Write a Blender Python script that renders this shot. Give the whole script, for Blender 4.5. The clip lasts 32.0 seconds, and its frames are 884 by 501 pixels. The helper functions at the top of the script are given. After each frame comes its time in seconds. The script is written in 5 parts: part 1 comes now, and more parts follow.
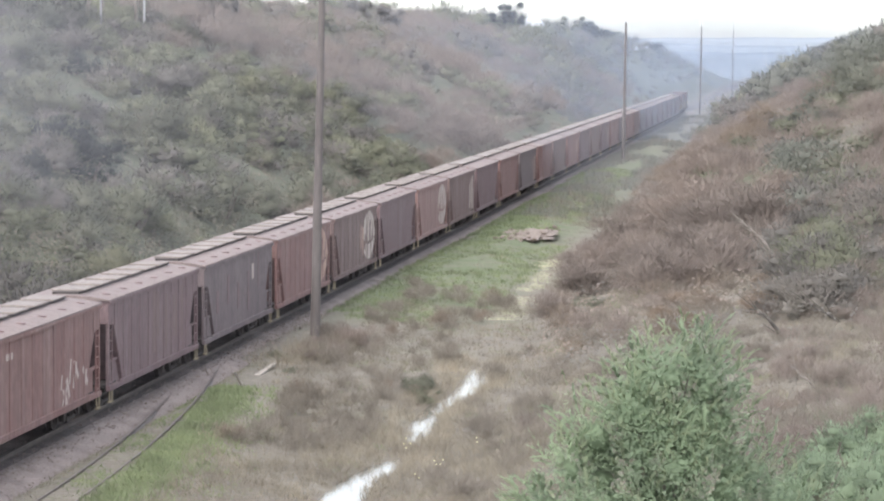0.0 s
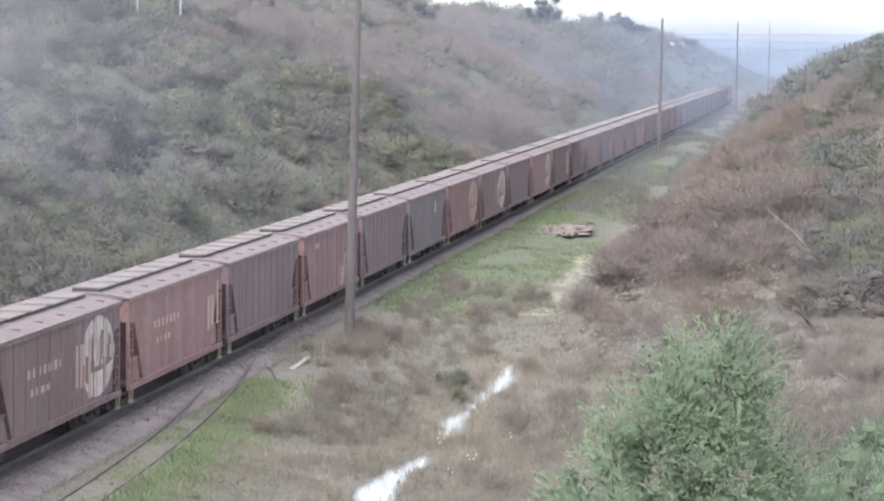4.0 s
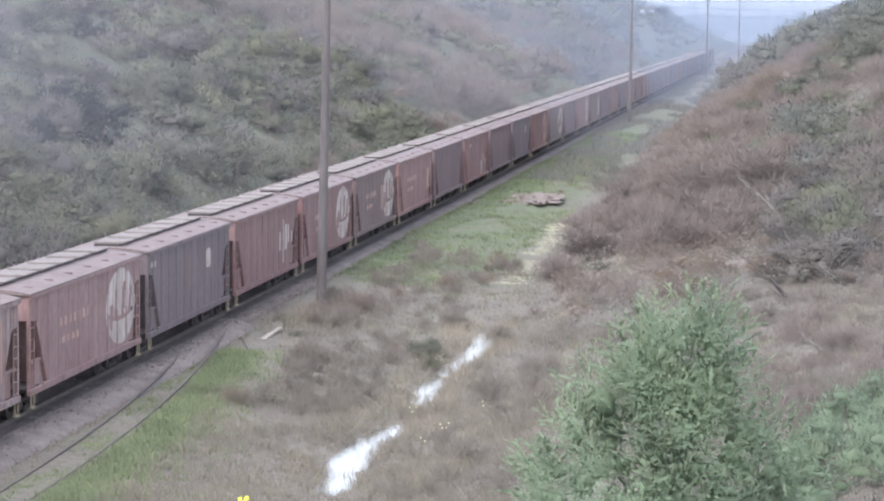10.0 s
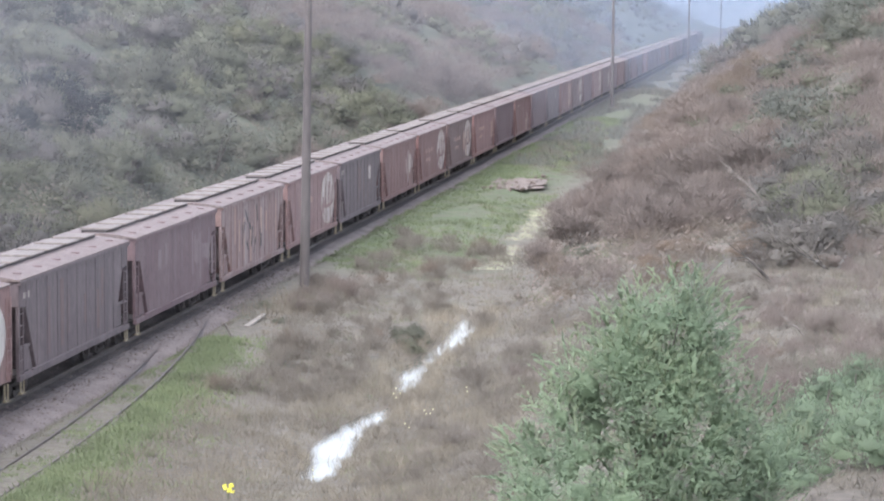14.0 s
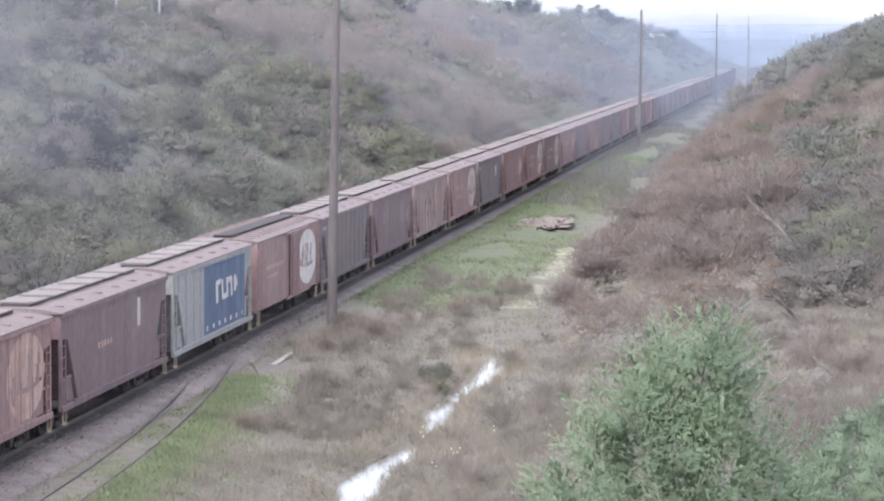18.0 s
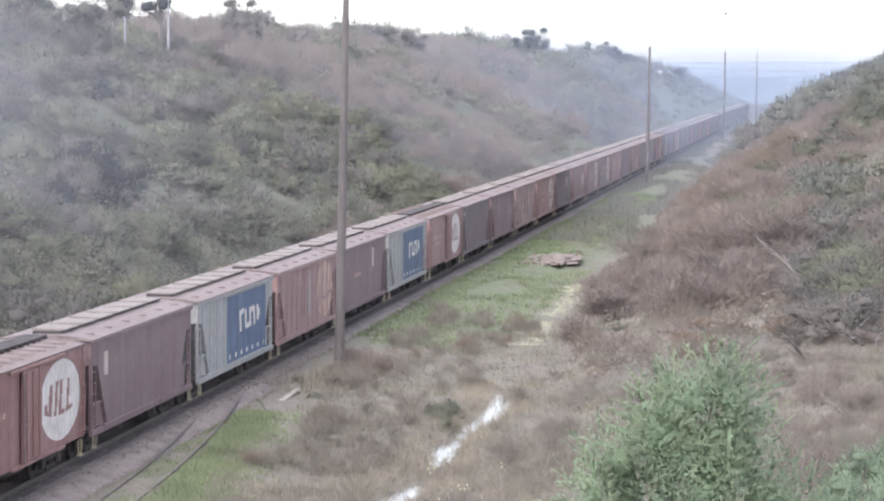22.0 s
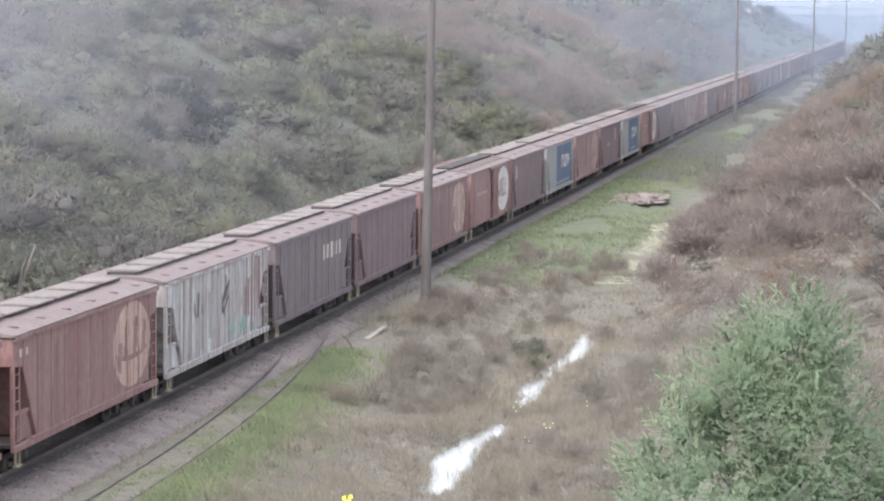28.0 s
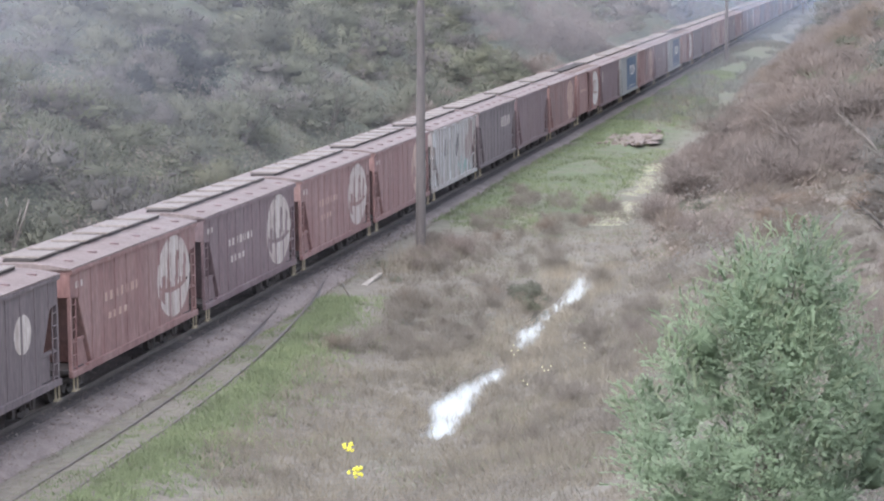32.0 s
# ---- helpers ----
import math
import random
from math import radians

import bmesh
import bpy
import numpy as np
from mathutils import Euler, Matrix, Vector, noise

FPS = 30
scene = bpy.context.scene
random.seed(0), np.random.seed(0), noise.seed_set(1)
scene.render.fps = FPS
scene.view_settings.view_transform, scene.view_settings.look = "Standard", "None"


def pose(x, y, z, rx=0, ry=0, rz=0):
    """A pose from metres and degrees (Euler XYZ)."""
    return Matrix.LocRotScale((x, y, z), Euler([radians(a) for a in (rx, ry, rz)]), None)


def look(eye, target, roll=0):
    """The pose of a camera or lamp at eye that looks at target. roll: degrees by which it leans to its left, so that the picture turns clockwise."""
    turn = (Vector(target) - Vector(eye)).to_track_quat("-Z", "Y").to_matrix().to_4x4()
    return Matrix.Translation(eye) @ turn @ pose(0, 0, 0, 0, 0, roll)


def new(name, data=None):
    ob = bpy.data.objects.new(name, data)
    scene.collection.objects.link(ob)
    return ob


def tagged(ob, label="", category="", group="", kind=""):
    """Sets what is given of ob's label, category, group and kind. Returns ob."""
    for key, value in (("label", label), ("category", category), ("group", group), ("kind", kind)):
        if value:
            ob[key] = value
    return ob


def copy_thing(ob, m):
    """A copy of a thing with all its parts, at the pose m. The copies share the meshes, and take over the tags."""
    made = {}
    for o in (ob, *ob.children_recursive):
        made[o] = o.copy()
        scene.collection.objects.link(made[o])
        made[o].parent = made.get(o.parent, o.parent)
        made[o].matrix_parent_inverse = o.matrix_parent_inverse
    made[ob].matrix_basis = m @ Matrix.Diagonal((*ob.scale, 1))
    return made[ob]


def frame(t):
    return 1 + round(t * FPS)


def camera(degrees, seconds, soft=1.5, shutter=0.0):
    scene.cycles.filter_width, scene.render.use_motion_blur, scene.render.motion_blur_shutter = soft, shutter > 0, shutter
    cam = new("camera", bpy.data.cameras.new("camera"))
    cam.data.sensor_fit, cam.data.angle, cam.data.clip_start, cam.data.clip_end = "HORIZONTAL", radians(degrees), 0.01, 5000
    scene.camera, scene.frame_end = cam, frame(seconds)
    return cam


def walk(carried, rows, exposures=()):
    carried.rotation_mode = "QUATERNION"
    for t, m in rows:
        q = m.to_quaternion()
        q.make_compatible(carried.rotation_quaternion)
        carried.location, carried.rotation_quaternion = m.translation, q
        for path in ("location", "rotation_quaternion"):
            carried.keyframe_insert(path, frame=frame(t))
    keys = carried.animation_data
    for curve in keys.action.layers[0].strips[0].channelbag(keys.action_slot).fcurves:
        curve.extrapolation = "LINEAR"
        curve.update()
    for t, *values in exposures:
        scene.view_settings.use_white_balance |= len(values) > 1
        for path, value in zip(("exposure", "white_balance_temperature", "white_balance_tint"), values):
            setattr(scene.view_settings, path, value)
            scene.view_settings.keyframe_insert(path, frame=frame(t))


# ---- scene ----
cam = camera(18.55, 32.0, soft=2.1)
EYE = (22.94, 0.0, 11.72)
walk(cam, [(t, pose(*EYE, rx, ry, rz)) for t, rx, ry, rz in (
    (0, 85.677, -0.565, 7.699), (0.5, 85.487, -0.687, 7.405), (1, 85.675, -1.029, 6.734), (1.5, 85.345, -0.800, 7.166),
    (2, 84.802, -0.478, 7.970), (2.5, 85.365, -0.625, 8.052), (4.5, 85.559, -0.861, 8.519), (5, 84.826, -0.716, 8.368),
    (5.5, 84.428, -0.901, 8.553), (6, 84.691, -0.524, 8.547), (6.5, 84.084, -0.491, 8.443), (7, 83.836, -0.367, 8.032),
    (7.5, 84.005, -0.527, 8.298), (8, 83.927, -0.743, 8.740), (8.5, 84.610, -0.936, 8.836), (9, 85.066, -0.954, 7.704),
    (9.5, 84.483, -0.777, 9.304), (10, 84.910, -0.589, 7.831), (10.5, 84.694, -0.274, 8.915), (11, 84.735, -0.399, 8.785),
    (11.5, 85.390, -0.230, 8.543), (12, 85.245, -0.181, 8.483), (12.5, 85.256, -0.201, 8.626), (13, 84.780, -0.297, 7.942),
    (13.5, 84.601, -0.344, 7.488), (14, 84.616, -0.291, 7.444), (14.5, 84.572, -0.336, 7.473), (16.5, 84.903, -0.479, 7.148),
    (17, 85.911, -0.731, 6.852), (17.5, 85.470, -0.482, 7.609), (18, 85.431, -0.287, 8.022), (18.5, 85.240, -0.336, 8.082),
    (19, 84.765, -0.205, 8.371), (19.5, 84.491, -0.057, 8.179), (20, 85.649, -0.287, 8.296), (20.5, 85.222, -0.431, 7.581),
    (21, 85.714, -0.294, 7.560), (21.5, 85.962, -0.469, 7.828), (22, 86.200, -0.447, 8.199), (22.5, 86.412, -0.831, 8.379),
    (23, 85.359, -0.498, 8.335), (23.5, 86.469, -0.884, 7.523), (24, 86.678, -1.577, 7.936), (24.5, 86.204, -1.828, 8.653),
    (26.5, 86.194, -1.582, 8.608), (27, 85.711, -1.335, 8.549), (27.5, 85.296, -0.502, 11.013), (28, 84.880, -0.548, 10.046),
    (28.5, 85.248, -0.383, 8.525), (29, 85.312, -0.421, 9.489), (29.5, 84.356, -0.364, 10.956), (30, 84.629, -0.883, 9.850),
    (30.5, 84.859, -0.610, 9.512), (31, 83.962, -0.235, 9.190), (31.5, 83.718, -0.006, 9.692), (32, 83.724, 0.775, 9.805),

)], exposures=[
    (0, 2.06, 6675, 9.6), (1.5, 2.08, 6510, 11.5), (5, 2.06, 6300, 11.5), (7.5, 2.05, 6110, 13), (11, 2.06, 6190, 12.8), (14, 2.07, 6240, 12.2),
    (17, 2.1, 6220, 15), (20, 2.09, 6320, 13.8), (24, 2.09, 6400, 13), (27, 2.1, 6485, 11), (29, 2.1, 6500, 11.2), (31, 2.06, 6350, 11), (32, 2.04, 6220, 12.5)])

# ---- world, sun, exposure ----
world = bpy.data.worlds.new("overcast_sky")
scene.world = world
world.use_nodes = True
SUN_ELEVATION, SUN_TURN = radians(52), radians(205)
wn = world.node_tree
sky = wn.nodes.new("ShaderNodeTexSky")
sky.sky_type, sky.sun_disc = "NISHITA", False
sky.sun_elevation, sky.sun_rotation = SUN_ELEVATION, SUN_TURN
sky.air_density, sky.dust_density, sky.ozone_density = 1.0, 1.6, 1.0
cloud = wn.nodes.new("ShaderNodeHueSaturation")     # an even cloud cover takes most of the blue
cloud.inputs["Saturation"].default_value = 0.4
wn.links.new(sky.outputs[0], cloud.inputs["Color"])
wn.links.new(cloud.outputs[0], wn.nodes["Background"].inputs[0])
wn.nodes["Background"].inputs[1].default_value = 0.15
sun = new("sun", bpy.data.lights.new("sun", "SUN"))
sun.data.energy, sun.data.angle, sun.data.color = 1.0, radians(70), (1.0, 0.96, 0.92)
sun.matrix_world = look((0, 0, 300), Vector((0, 0, 300)) - Vector((
    math.sin(SUN_TURN) * math.cos(SUN_ELEVATION), math.cos(SUN_TURN) * math.cos(SUN_ELEVATION), math.sin(SUN_ELEVATION))))


# ---- materials ----
def material(name, rough=0.8, metal=0.0):
    """A Principled material: the material, its nodes, its links and the shader."""
    m = bpy.data.materials.new(name)
    m.use_nodes = True
    t = m.node_tree
    b = t.nodes["Principled BSDF"]
    b.inputs["Roughness"].default_value, b.inputs["Metallic"].default_value = rough, metal
    return m, t.nodes, t.links, b


def noise_node(nodes, links, scale, detail=4.0, stretch=(1, 1, 1), coords="Object", shift=False):
    """A noise value in metres, stretched, and shifted from object to object on demand."""
    tc, mp, nz = nodes.new("ShaderNodeTexCoord"), nodes.new("ShaderNodeMapping"), nodes.new("ShaderNodeTexNoise")
    mp.inputs["Scale"].default_value = stretch
    nz.inputs["Scale"].default_value, nz.inputs["Detail"].default_value = scale, detail
    links.new(tc.outputs[coords], mp.inputs["Vector"])
    if shift:
        info, mul = nodes.new("ShaderNodeObjectInfo"), nodes.new("ShaderNodeMath")
        mul.operation = "MULTIPLY"
        mul.inputs[1].default_value = 40.0
        links.new(info.outputs["Random"], mul.inputs[0])
        links.new(mul.outputs[0], mp.inputs["Location"])
    links.new(mp.outputs[0], nz.inputs["Vector"])
    return nz.outputs["Fac"]


def ramp(nodes, links, value, stops):
    r = nodes.new("ShaderNodeValToRGB")
    e = r.color_ramp.elements
    while len(e) < len(stops):
        e.new(0.5)
    for k, (p, c) in zip(e, stops):
        k.position, k.color = p, (*c, 1) if len(c) == 3 else c
    links.new(value, r.inputs[0])
    return r.outputs[0]


def blend(nodes, links, fac, a, b, mode="MIX"):
    m = nodes.new("ShaderNodeMix")
    m.data_type, m.blend_type = "RGBA", mode
    for v, s in ((fac, m.inputs[0]), (a, m.inputs[6]), (b, m.inputs[7])):
        if isinstance(v, (int, float)):
            s.default_value = v
        elif isinstance(v, tuple):
            s.default_value = (*v, 1)
        else:
            links.new(v, s)
    return m.outputs[2]


def bump(nodes, links, b, height, strength, distance):
    n = nodes.new("ShaderNodeBump")
    n.inputs["Strength"].default_value, n.inputs["Distance"].default_value = strength, distance
    links.new(height, n.inputs["Height"])
    links.new(n.outputs[0], b.inputs["Normal"])


def wagon_paint(name, base, streak, dust, amount=0.5):
    """Old paint: vertical rust and dirt streaks, blotches and dust, different on each wagon."""
    m, n, l, b = material(name, 0.75)
    if base[0] > 1.2 * base[1]:      # oxide paints lean to wine red
        base, streak, dust = ((1.08 * c[0], c[1], 1.05 * c[2]) for c in (base, streak, dust))
    blot = ramp(n, l, noise_node(n, l, 0.55, 5, shift=True), [(0.35, (0, 0, 0)), (0.7, (1, 1, 1))])
    run = ramp(n, l, noise_node(n, l, 1.0, 6, (0.6, 4.0, 0.16), shift=True), [(0.44, (0, 0, 0)), (0.66, (1, 1, 1))])
    fine = ramp(n, l, noise_node(n, l, 9.0, 5, (1, 1, 0.35), shift=True), [(0.3, (0.72, 0.72, 0.72)), (0.75, (1.18, 1.18, 1.18))])
    c = blend(n, l, blot, base, tuple(0.5 * (p + q) for p, q in zip(base, dust)))
    mul = n.new("ShaderNodeMath")
    mul.operation = "MULTIPLY"
    mul.inputs[1].default_value = amount
    l.new(run, mul.inputs[0])
    c = blend(n, l, mul.outputs[0], c, streak)
    wash = ramp(n, l, noise_node(n, l, 1.0, 4, (0.5, 1.9, 0.1), shift=True), [(0.5, (0, 0, 0)), (0.68, (0.55, 0.55, 0.55))])
    c = blend(n, l, wash, c, dust)
    c = blend(n, l, 1.0, c, fine, "MULTIPLY")
    l.new(c, b.inputs["Base Color"])
    bump(n, l, b, noise_node(n, l, 3.0, 3, shift=True), 0.25, 0.03)
    return m


def two_tone(name, low, high, scale, rough=0.9, detail=6, stretch=(1, 1, 1), relief=0.3, lift=0.03):
    """A rough surface between two colours, at two scales."""
    m, n, l, b = material(name, rough)
    c = ramp(n, l, noise_node(n, l, scale, detail, stretch), [(0.3, low), (0.7, high)])
    d = ramp(n, l, noise_node(n, l, scale * 11, 4, stretch), [(0.25, (0.7, 0.7, 0.7)), (0.8, (1.2, 1.2, 1.2))])
    l.new(blend(n, l, 1.0, c, d, "MULTIPLY"), b.inputs["Base Color"])
    bump(n, l, b, noise_node(n, l, scale * 9, 4, stretch), relief, lift)
    return m


def foliage(name, dark, light, tint, through_light=0.5, patches=0.0):
    """Leaves: each leaf and each bush has its own shade, and some light comes through."""
    m, n, l, b = material(name, 0.7)
    geo, info = n.new("ShaderNodeNewGeometry"), n.new("ShaderNodeObjectInfo")
    c = ramp(n, l, geo.outputs["Random Per Island"], [(0.0, tuple(0.35 * p + 0.65 * q for p, q in zip(dark, light))), (0.8, light), (1.0, tuple(1.1 * v for v in light))])
    h = ramp(n, l, info.outputs["Random"], [(0.0, (0.8, 0.8, 0.8)), (0.5, (1, 1, 1)), (1.0, tint)])
    where = noise_node(n, l, patches, 4) if patches else noise_node(n, l, 0.35, 3, coords="Generated")
    patch = ramp(n, l, where, [(0.3, (0.72, 0.7, 0.72)), (0.5, (1, 1, 0.98)), (0.7, (1.2, 1.18, 1.12))] if patches else [(0.3, (0.85, 0.84, 0.85)), (0.5, (1, 1, 0.98)), (0.7, (1.15, 1.13, 1.08))])
    c = blend(n, l, 1.0, blend(n, l, 1.0, c, h, "MULTIPLY"), patch, "MULTIPLY")
    l.new(c, b.inputs["Base Color"])
    b.inputs["Specular IOR Level"].default_value = 0.25
    tr, mx = n.new("ShaderNodeBsdfTranslucent"), n.new("ShaderNodeMixShader")
    l.new(c, tr.inputs["Color"])
    mx.inputs[0].default_value = through_light
    l.new(b.outputs[0], mx.inputs[1])
    l.new(tr.outputs[0], mx.inputs[2])
    l.new(mx.outputs[0], n["Material Output"].inputs["Surface"])
    return m


RUST_RED = wagon_paint("rust_red_paint", (0.15, 0.08, 0.07), (0.085, 0.055, 0.05), (0.2, 0.145, 0.13))
BRICK_RED = wagon_paint("brick_red_paint", (0.168, 0.09, 0.08), (0.115, 0.065, 0.056), (0.23, 0.16, 0.14), 0.4)
MAROON = wagon_paint("maroon_paint", (0.112, 0.073, 0.075), (0.075, 0.054, 0.056), (0.155, 0.122, 0.12), 0.4)
BROWN = wagon_paint("brown_paint", (0.115, 0.077, 0.068), (0.07, 0.052, 0.05), (0.165, 0.13, 0.12))
DARK_GREY = wagon_paint("dark_grey_brown_paint", (0.1, 0.081, 0.082), (0.062, 0.052, 0.053), (0.14, 0.118, 0.115))
ORANGE_RUST = wagon_paint("orange_rust_paint", (0.195, 0.122, 0.108), (0.125, 0.078, 0.07), (0.23, 0.175, 0.16), 0.45)
PALE_GREY = wagon_paint("pale_grey_paint", (0.235, 0.243, 0.243), (0.15, 0.138, 0.128), (0.25, 0.228, 0.215), 0.45)
WORN_WHITE = wagon_paint("worn_white_paint", (0.42, 0.42, 0.42), (0.13, 0.07, 0.055), (0.2, 0.15, 0.13), 0.85)
STREAKED = wagon_paint("streaked_rust_and_white_paint", (0.18, 0.135, 0.12), (0.31, 0.29, 0.27), (0.16, 0.085, 0.068), 0.7)
FAINT = wagon_paint("faint_pale_smear", (0.165, 0.13, 0.126), (0.125, 0.092, 0.092), (0.19, 0.16, 0.155), 0.6)
BLUE = wagon_paint("blue_panel_paint", (0.04, 0.072, 0.14), (0.035, 0.052, 0.088), (0.09, 0.12, 0.17), 0.35)
ROOF_DUST = wagon_paint("dusty_roof_paint", (0.125, 0.102, 0.092), (0.09, 0.07, 0.063), (0.155, 0.132, 0.12), 0.5)
HATCH_DUST = wagon_paint("dusty_hatch_paint", (0.155, 0.13, 0.12), (0.1, 0.08, 0.072), (0.19, 0.165, 0.15), 0.5)
LOGO_WHITE = wagon_paint("worn_logo_white", (0.44, 0.385, 0.355), (0.2, 0.135, 0.12), (0.36, 0.3, 0.27), 0.7)
LOGO_CLEAN = wagon_paint("dusty_white_paint", (0.5, 0.475, 0.455), (0.36, 0.31, 0.29), (0.44, 0.39, 0.365), 0.45)
LOGO_FADED = wagon_paint("faded_cream_paint", (0.36, 0.28, 0.22), (0.2, 0.1, 0.075), (0.3, 0.2, 0.16), 0.7)
TEAL = wagon_paint("teal_spray_paint", (0.16, 0.27, 0.25), (0.15, 0.2, 0.19), (0.25, 0.28, 0.26), 0.4)
BLACK_SPRAY = wagon_paint("black_spray_paint", (0.04, 0.038, 0.042), (0.08, 0.07, 0.07), (0.1, 0.08, 0.08), 0.4)
UNDER_STEEL = two_tone("grimy_running_gear_steel", (0.02, 0.017, 0.017), (0.06, 0.048, 0.045), 1.5)
STEP_YELLOW = two_tone("dirty_yellow_step_paint", (0.2, 0.165, 0.115), (0.3, 0.255, 0.18), 2.0)
RAIL_STEEL = two_tone("rusty_rail_steel", (0.055, 0.044, 0.04), (0.105, 0.086, 0.077), 1.2, 0.6)
SLEEPER_WOOD = two_tone("weathered_sleeper_wood", (0.06, 0.05, 0.045), (0.14, 0.12, 0.105), 1.8)
POLE_CONCRETE = two_tone("weathered_grey_pole_concrete", (0.07, 0.06, 0.058), (0.108, 0.094, 0.091), 0.8, 0.9, 5, (1, 1, 0.2))
LEAF_GREEN = foliage("leaves_mid_green", (0.124, 0.128, 0.101), (0.157, 0.160, 0.125), (1.1, 1.08, 1.0))
LEAF_GREY = foliage("leaves_grey_green", (0.138, 0.130, 0.123), (0.167, 0.158, 0.148), (1.08, 1.04, 1.0))
LEAF_DARK = foliage("leaves_dark_green", (0.038, 0.045, 0.044), (0.06, 0.068, 0.065), (1.1, 1.1, 1.1))
LEAF_DUSK = foliage("leaves_dull_olive", (0.13, 0.136, 0.12), (0.168, 0.175, 0.152), (1.08, 1.06, 1.0))
LEAF_BRIGHT = foliage("leaves_light_green", (0.151, 0.158, 0.120), (0.186, 0.192, 0.144), (1.1, 1.08, 0.97))
FEATHER = foliage("feathery_blue_green_leaves", (0.165, 0.222, 0.155), (0.235, 0.3, 0.205), (1.0, 1.0, 1.0), 0.5, 0.8)
FEATHER_LIT = foliage("lit_feathery_shoots", (0.189, 0.228, 0.151), (0.270, 0.318, 0.208), (1.0, 1.0, 1.0), 0.5)
TWIG = foliage("bare_grey_brown_twigs", (0.156, 0.131, 0.118), (0.208, 0.175, 0.158), (1.06, 1.03, 1.0), 0.35)
DRY_TWIG = foliage("dry_straw_brown_twigs", (0.172, 0.153, 0.13), (0.222, 0.198, 0.17), (1.05, 1.0, 0.95), 0.4)
RUSTY_TWIG = foliage("reddish_dry_scrub", (0.155, 0.124, 0.102), (0.205, 0.168, 0.138), (1.05, 1.0, 0.95), 0.35)
DRY_GRASS = foliage("dry_straw_grass", (0.165, 0.145, 0.115), (0.215, 0.19, 0.152), (1.0, 1.0, 1.0), 0.3, 0.35)
DEAD_GRASS = foliage("dead_grey_brown_grass", (0.125, 0.112, 0.096), (0.172, 0.156, 0.133), (1.0, 1.0, 1.0), 0.35, 0.3)
PALE_GRASS = foliage("pale_wet_grass", (0.29, 0.295, 0.205), (0.42, 0.42, 0.31), (1.0, 1.0, 1.0), 0.2)
GREEN_GRASS = foliage("fresh_green_grass", (0.115, 0.145, 0.08), (0.165, 0.195, 0.11), (1.0, 1.0, 1.0), 0.3, 0.3)
BARK = two_tone("grey_brown_bark", (0.1, 0.085, 0.075), (0.2, 0.175, 0.155), 3.0, 0.9, 5, (1, 1, 0.3))


# ---- mesh helpers ----
def mesh_of(name, verts, faces, mats=(), slots=None, smooth=False, normals=None):
    me = bpy.data.meshes.new(name)
    me.from_pydata([tuple(v) for v in verts], [], [tuple(f) for f in faces])
    for m in mats:
        me.materials.append(m)
    if slots is not None:
        me.polygons.foreach_set("material_index", np.asarray(slots, dtype=np.int32))
    if smooth:
        me.polygons.foreach_set("use_smooth", np.ones(len(me.polygons), dtype=bool))
    me.update()
    if normals is not None:
        me.polygons.foreach_set("use_smooth", np.ones(len(me.polygons), dtype=bool))
        me.normals_split_custom_set_from_vertices(np.asarray(normals).tolist())
    return me


MESHES = {}


def shared(key, make):
    """The mesh under this key, made once."""
    if key not in MESHES:
        MESHES[key] = make()
    return MESHES[key]


def bm_mesh(name, bm):
    me = bpy.data.meshes.new(name)
    bmesh.ops.recalc_face_normals(bm, faces=bm.faces)
    bm.to_mesh(me)
    bm.free()
    me.materials.append(None)
    return me


def box(bm, x, y, z, sx, sy, sz, turn=None):
    """A box with its centre at x, y, z."""
    m = Matrix.Translation((x, y, z)) @ (turn or Matrix()) @ Matrix.Diagonal((sx, sy, sz, 1))
    return bmesh.ops.create_cube(bm, size=1, matrix=m)["verts"]


def rod(bm, a, b, r, sides=8, r2=None):
    """A round bar from a to b."""
    a, b = Vector(a), Vector(b)
    d = b - a
    m = Matrix.Translation((a + b) / 2) @ d.to_track_quat("Z", "Y").to_matrix().to_4x4()
    bmesh.ops.create_cone(bm, cap_ends=True, segments=sides, radius1=r, radius2=r if r2 is None else r2, depth=d.length, matrix=m)


def soften(bm, width):
    bmesh.ops.bevel(bm, geom=[e for e in bm.edges], offset=width, segments=1, affect="EDGES", profile=0.5)


def place(name, me, material_, parent=None, at=(0, 0, 0), label="", turn=0.0):
    """One mesh object on a shared mesh, with a material of its own, under a thing or a part."""
    ob = new(name, me)
    if parent is not None:
        ob.parent = parent
    ob.location = at
    if turn:
        ob.rotation_euler = (0, 0, radians(turn))
    if material_ is not None:
        ob.material_slots[0].link = "OBJECT"
        ob.material_slots[0].material = material_
    if label:
        tagged(ob, label)
    return ob


# ---- the ground ----
def mixed(a, b, t):
    t = min(1.0, max(0.0, t))
    t = t * t * (3 - 2 * t)
    return a + (b - a) * t


def toe_right(y):
    """Where the right bank's foot runs."""
    return 12.5 + mixed(0, -2.0, (y - 95) / 45) + mixed(0, -2.0, (y - 150) / 80)


def ditch_x(y):
    """The middle of the wet ditch beside the near bank."""
    return 10.6 + 0.22 * math.sin(y * 0.42 - 1.6)


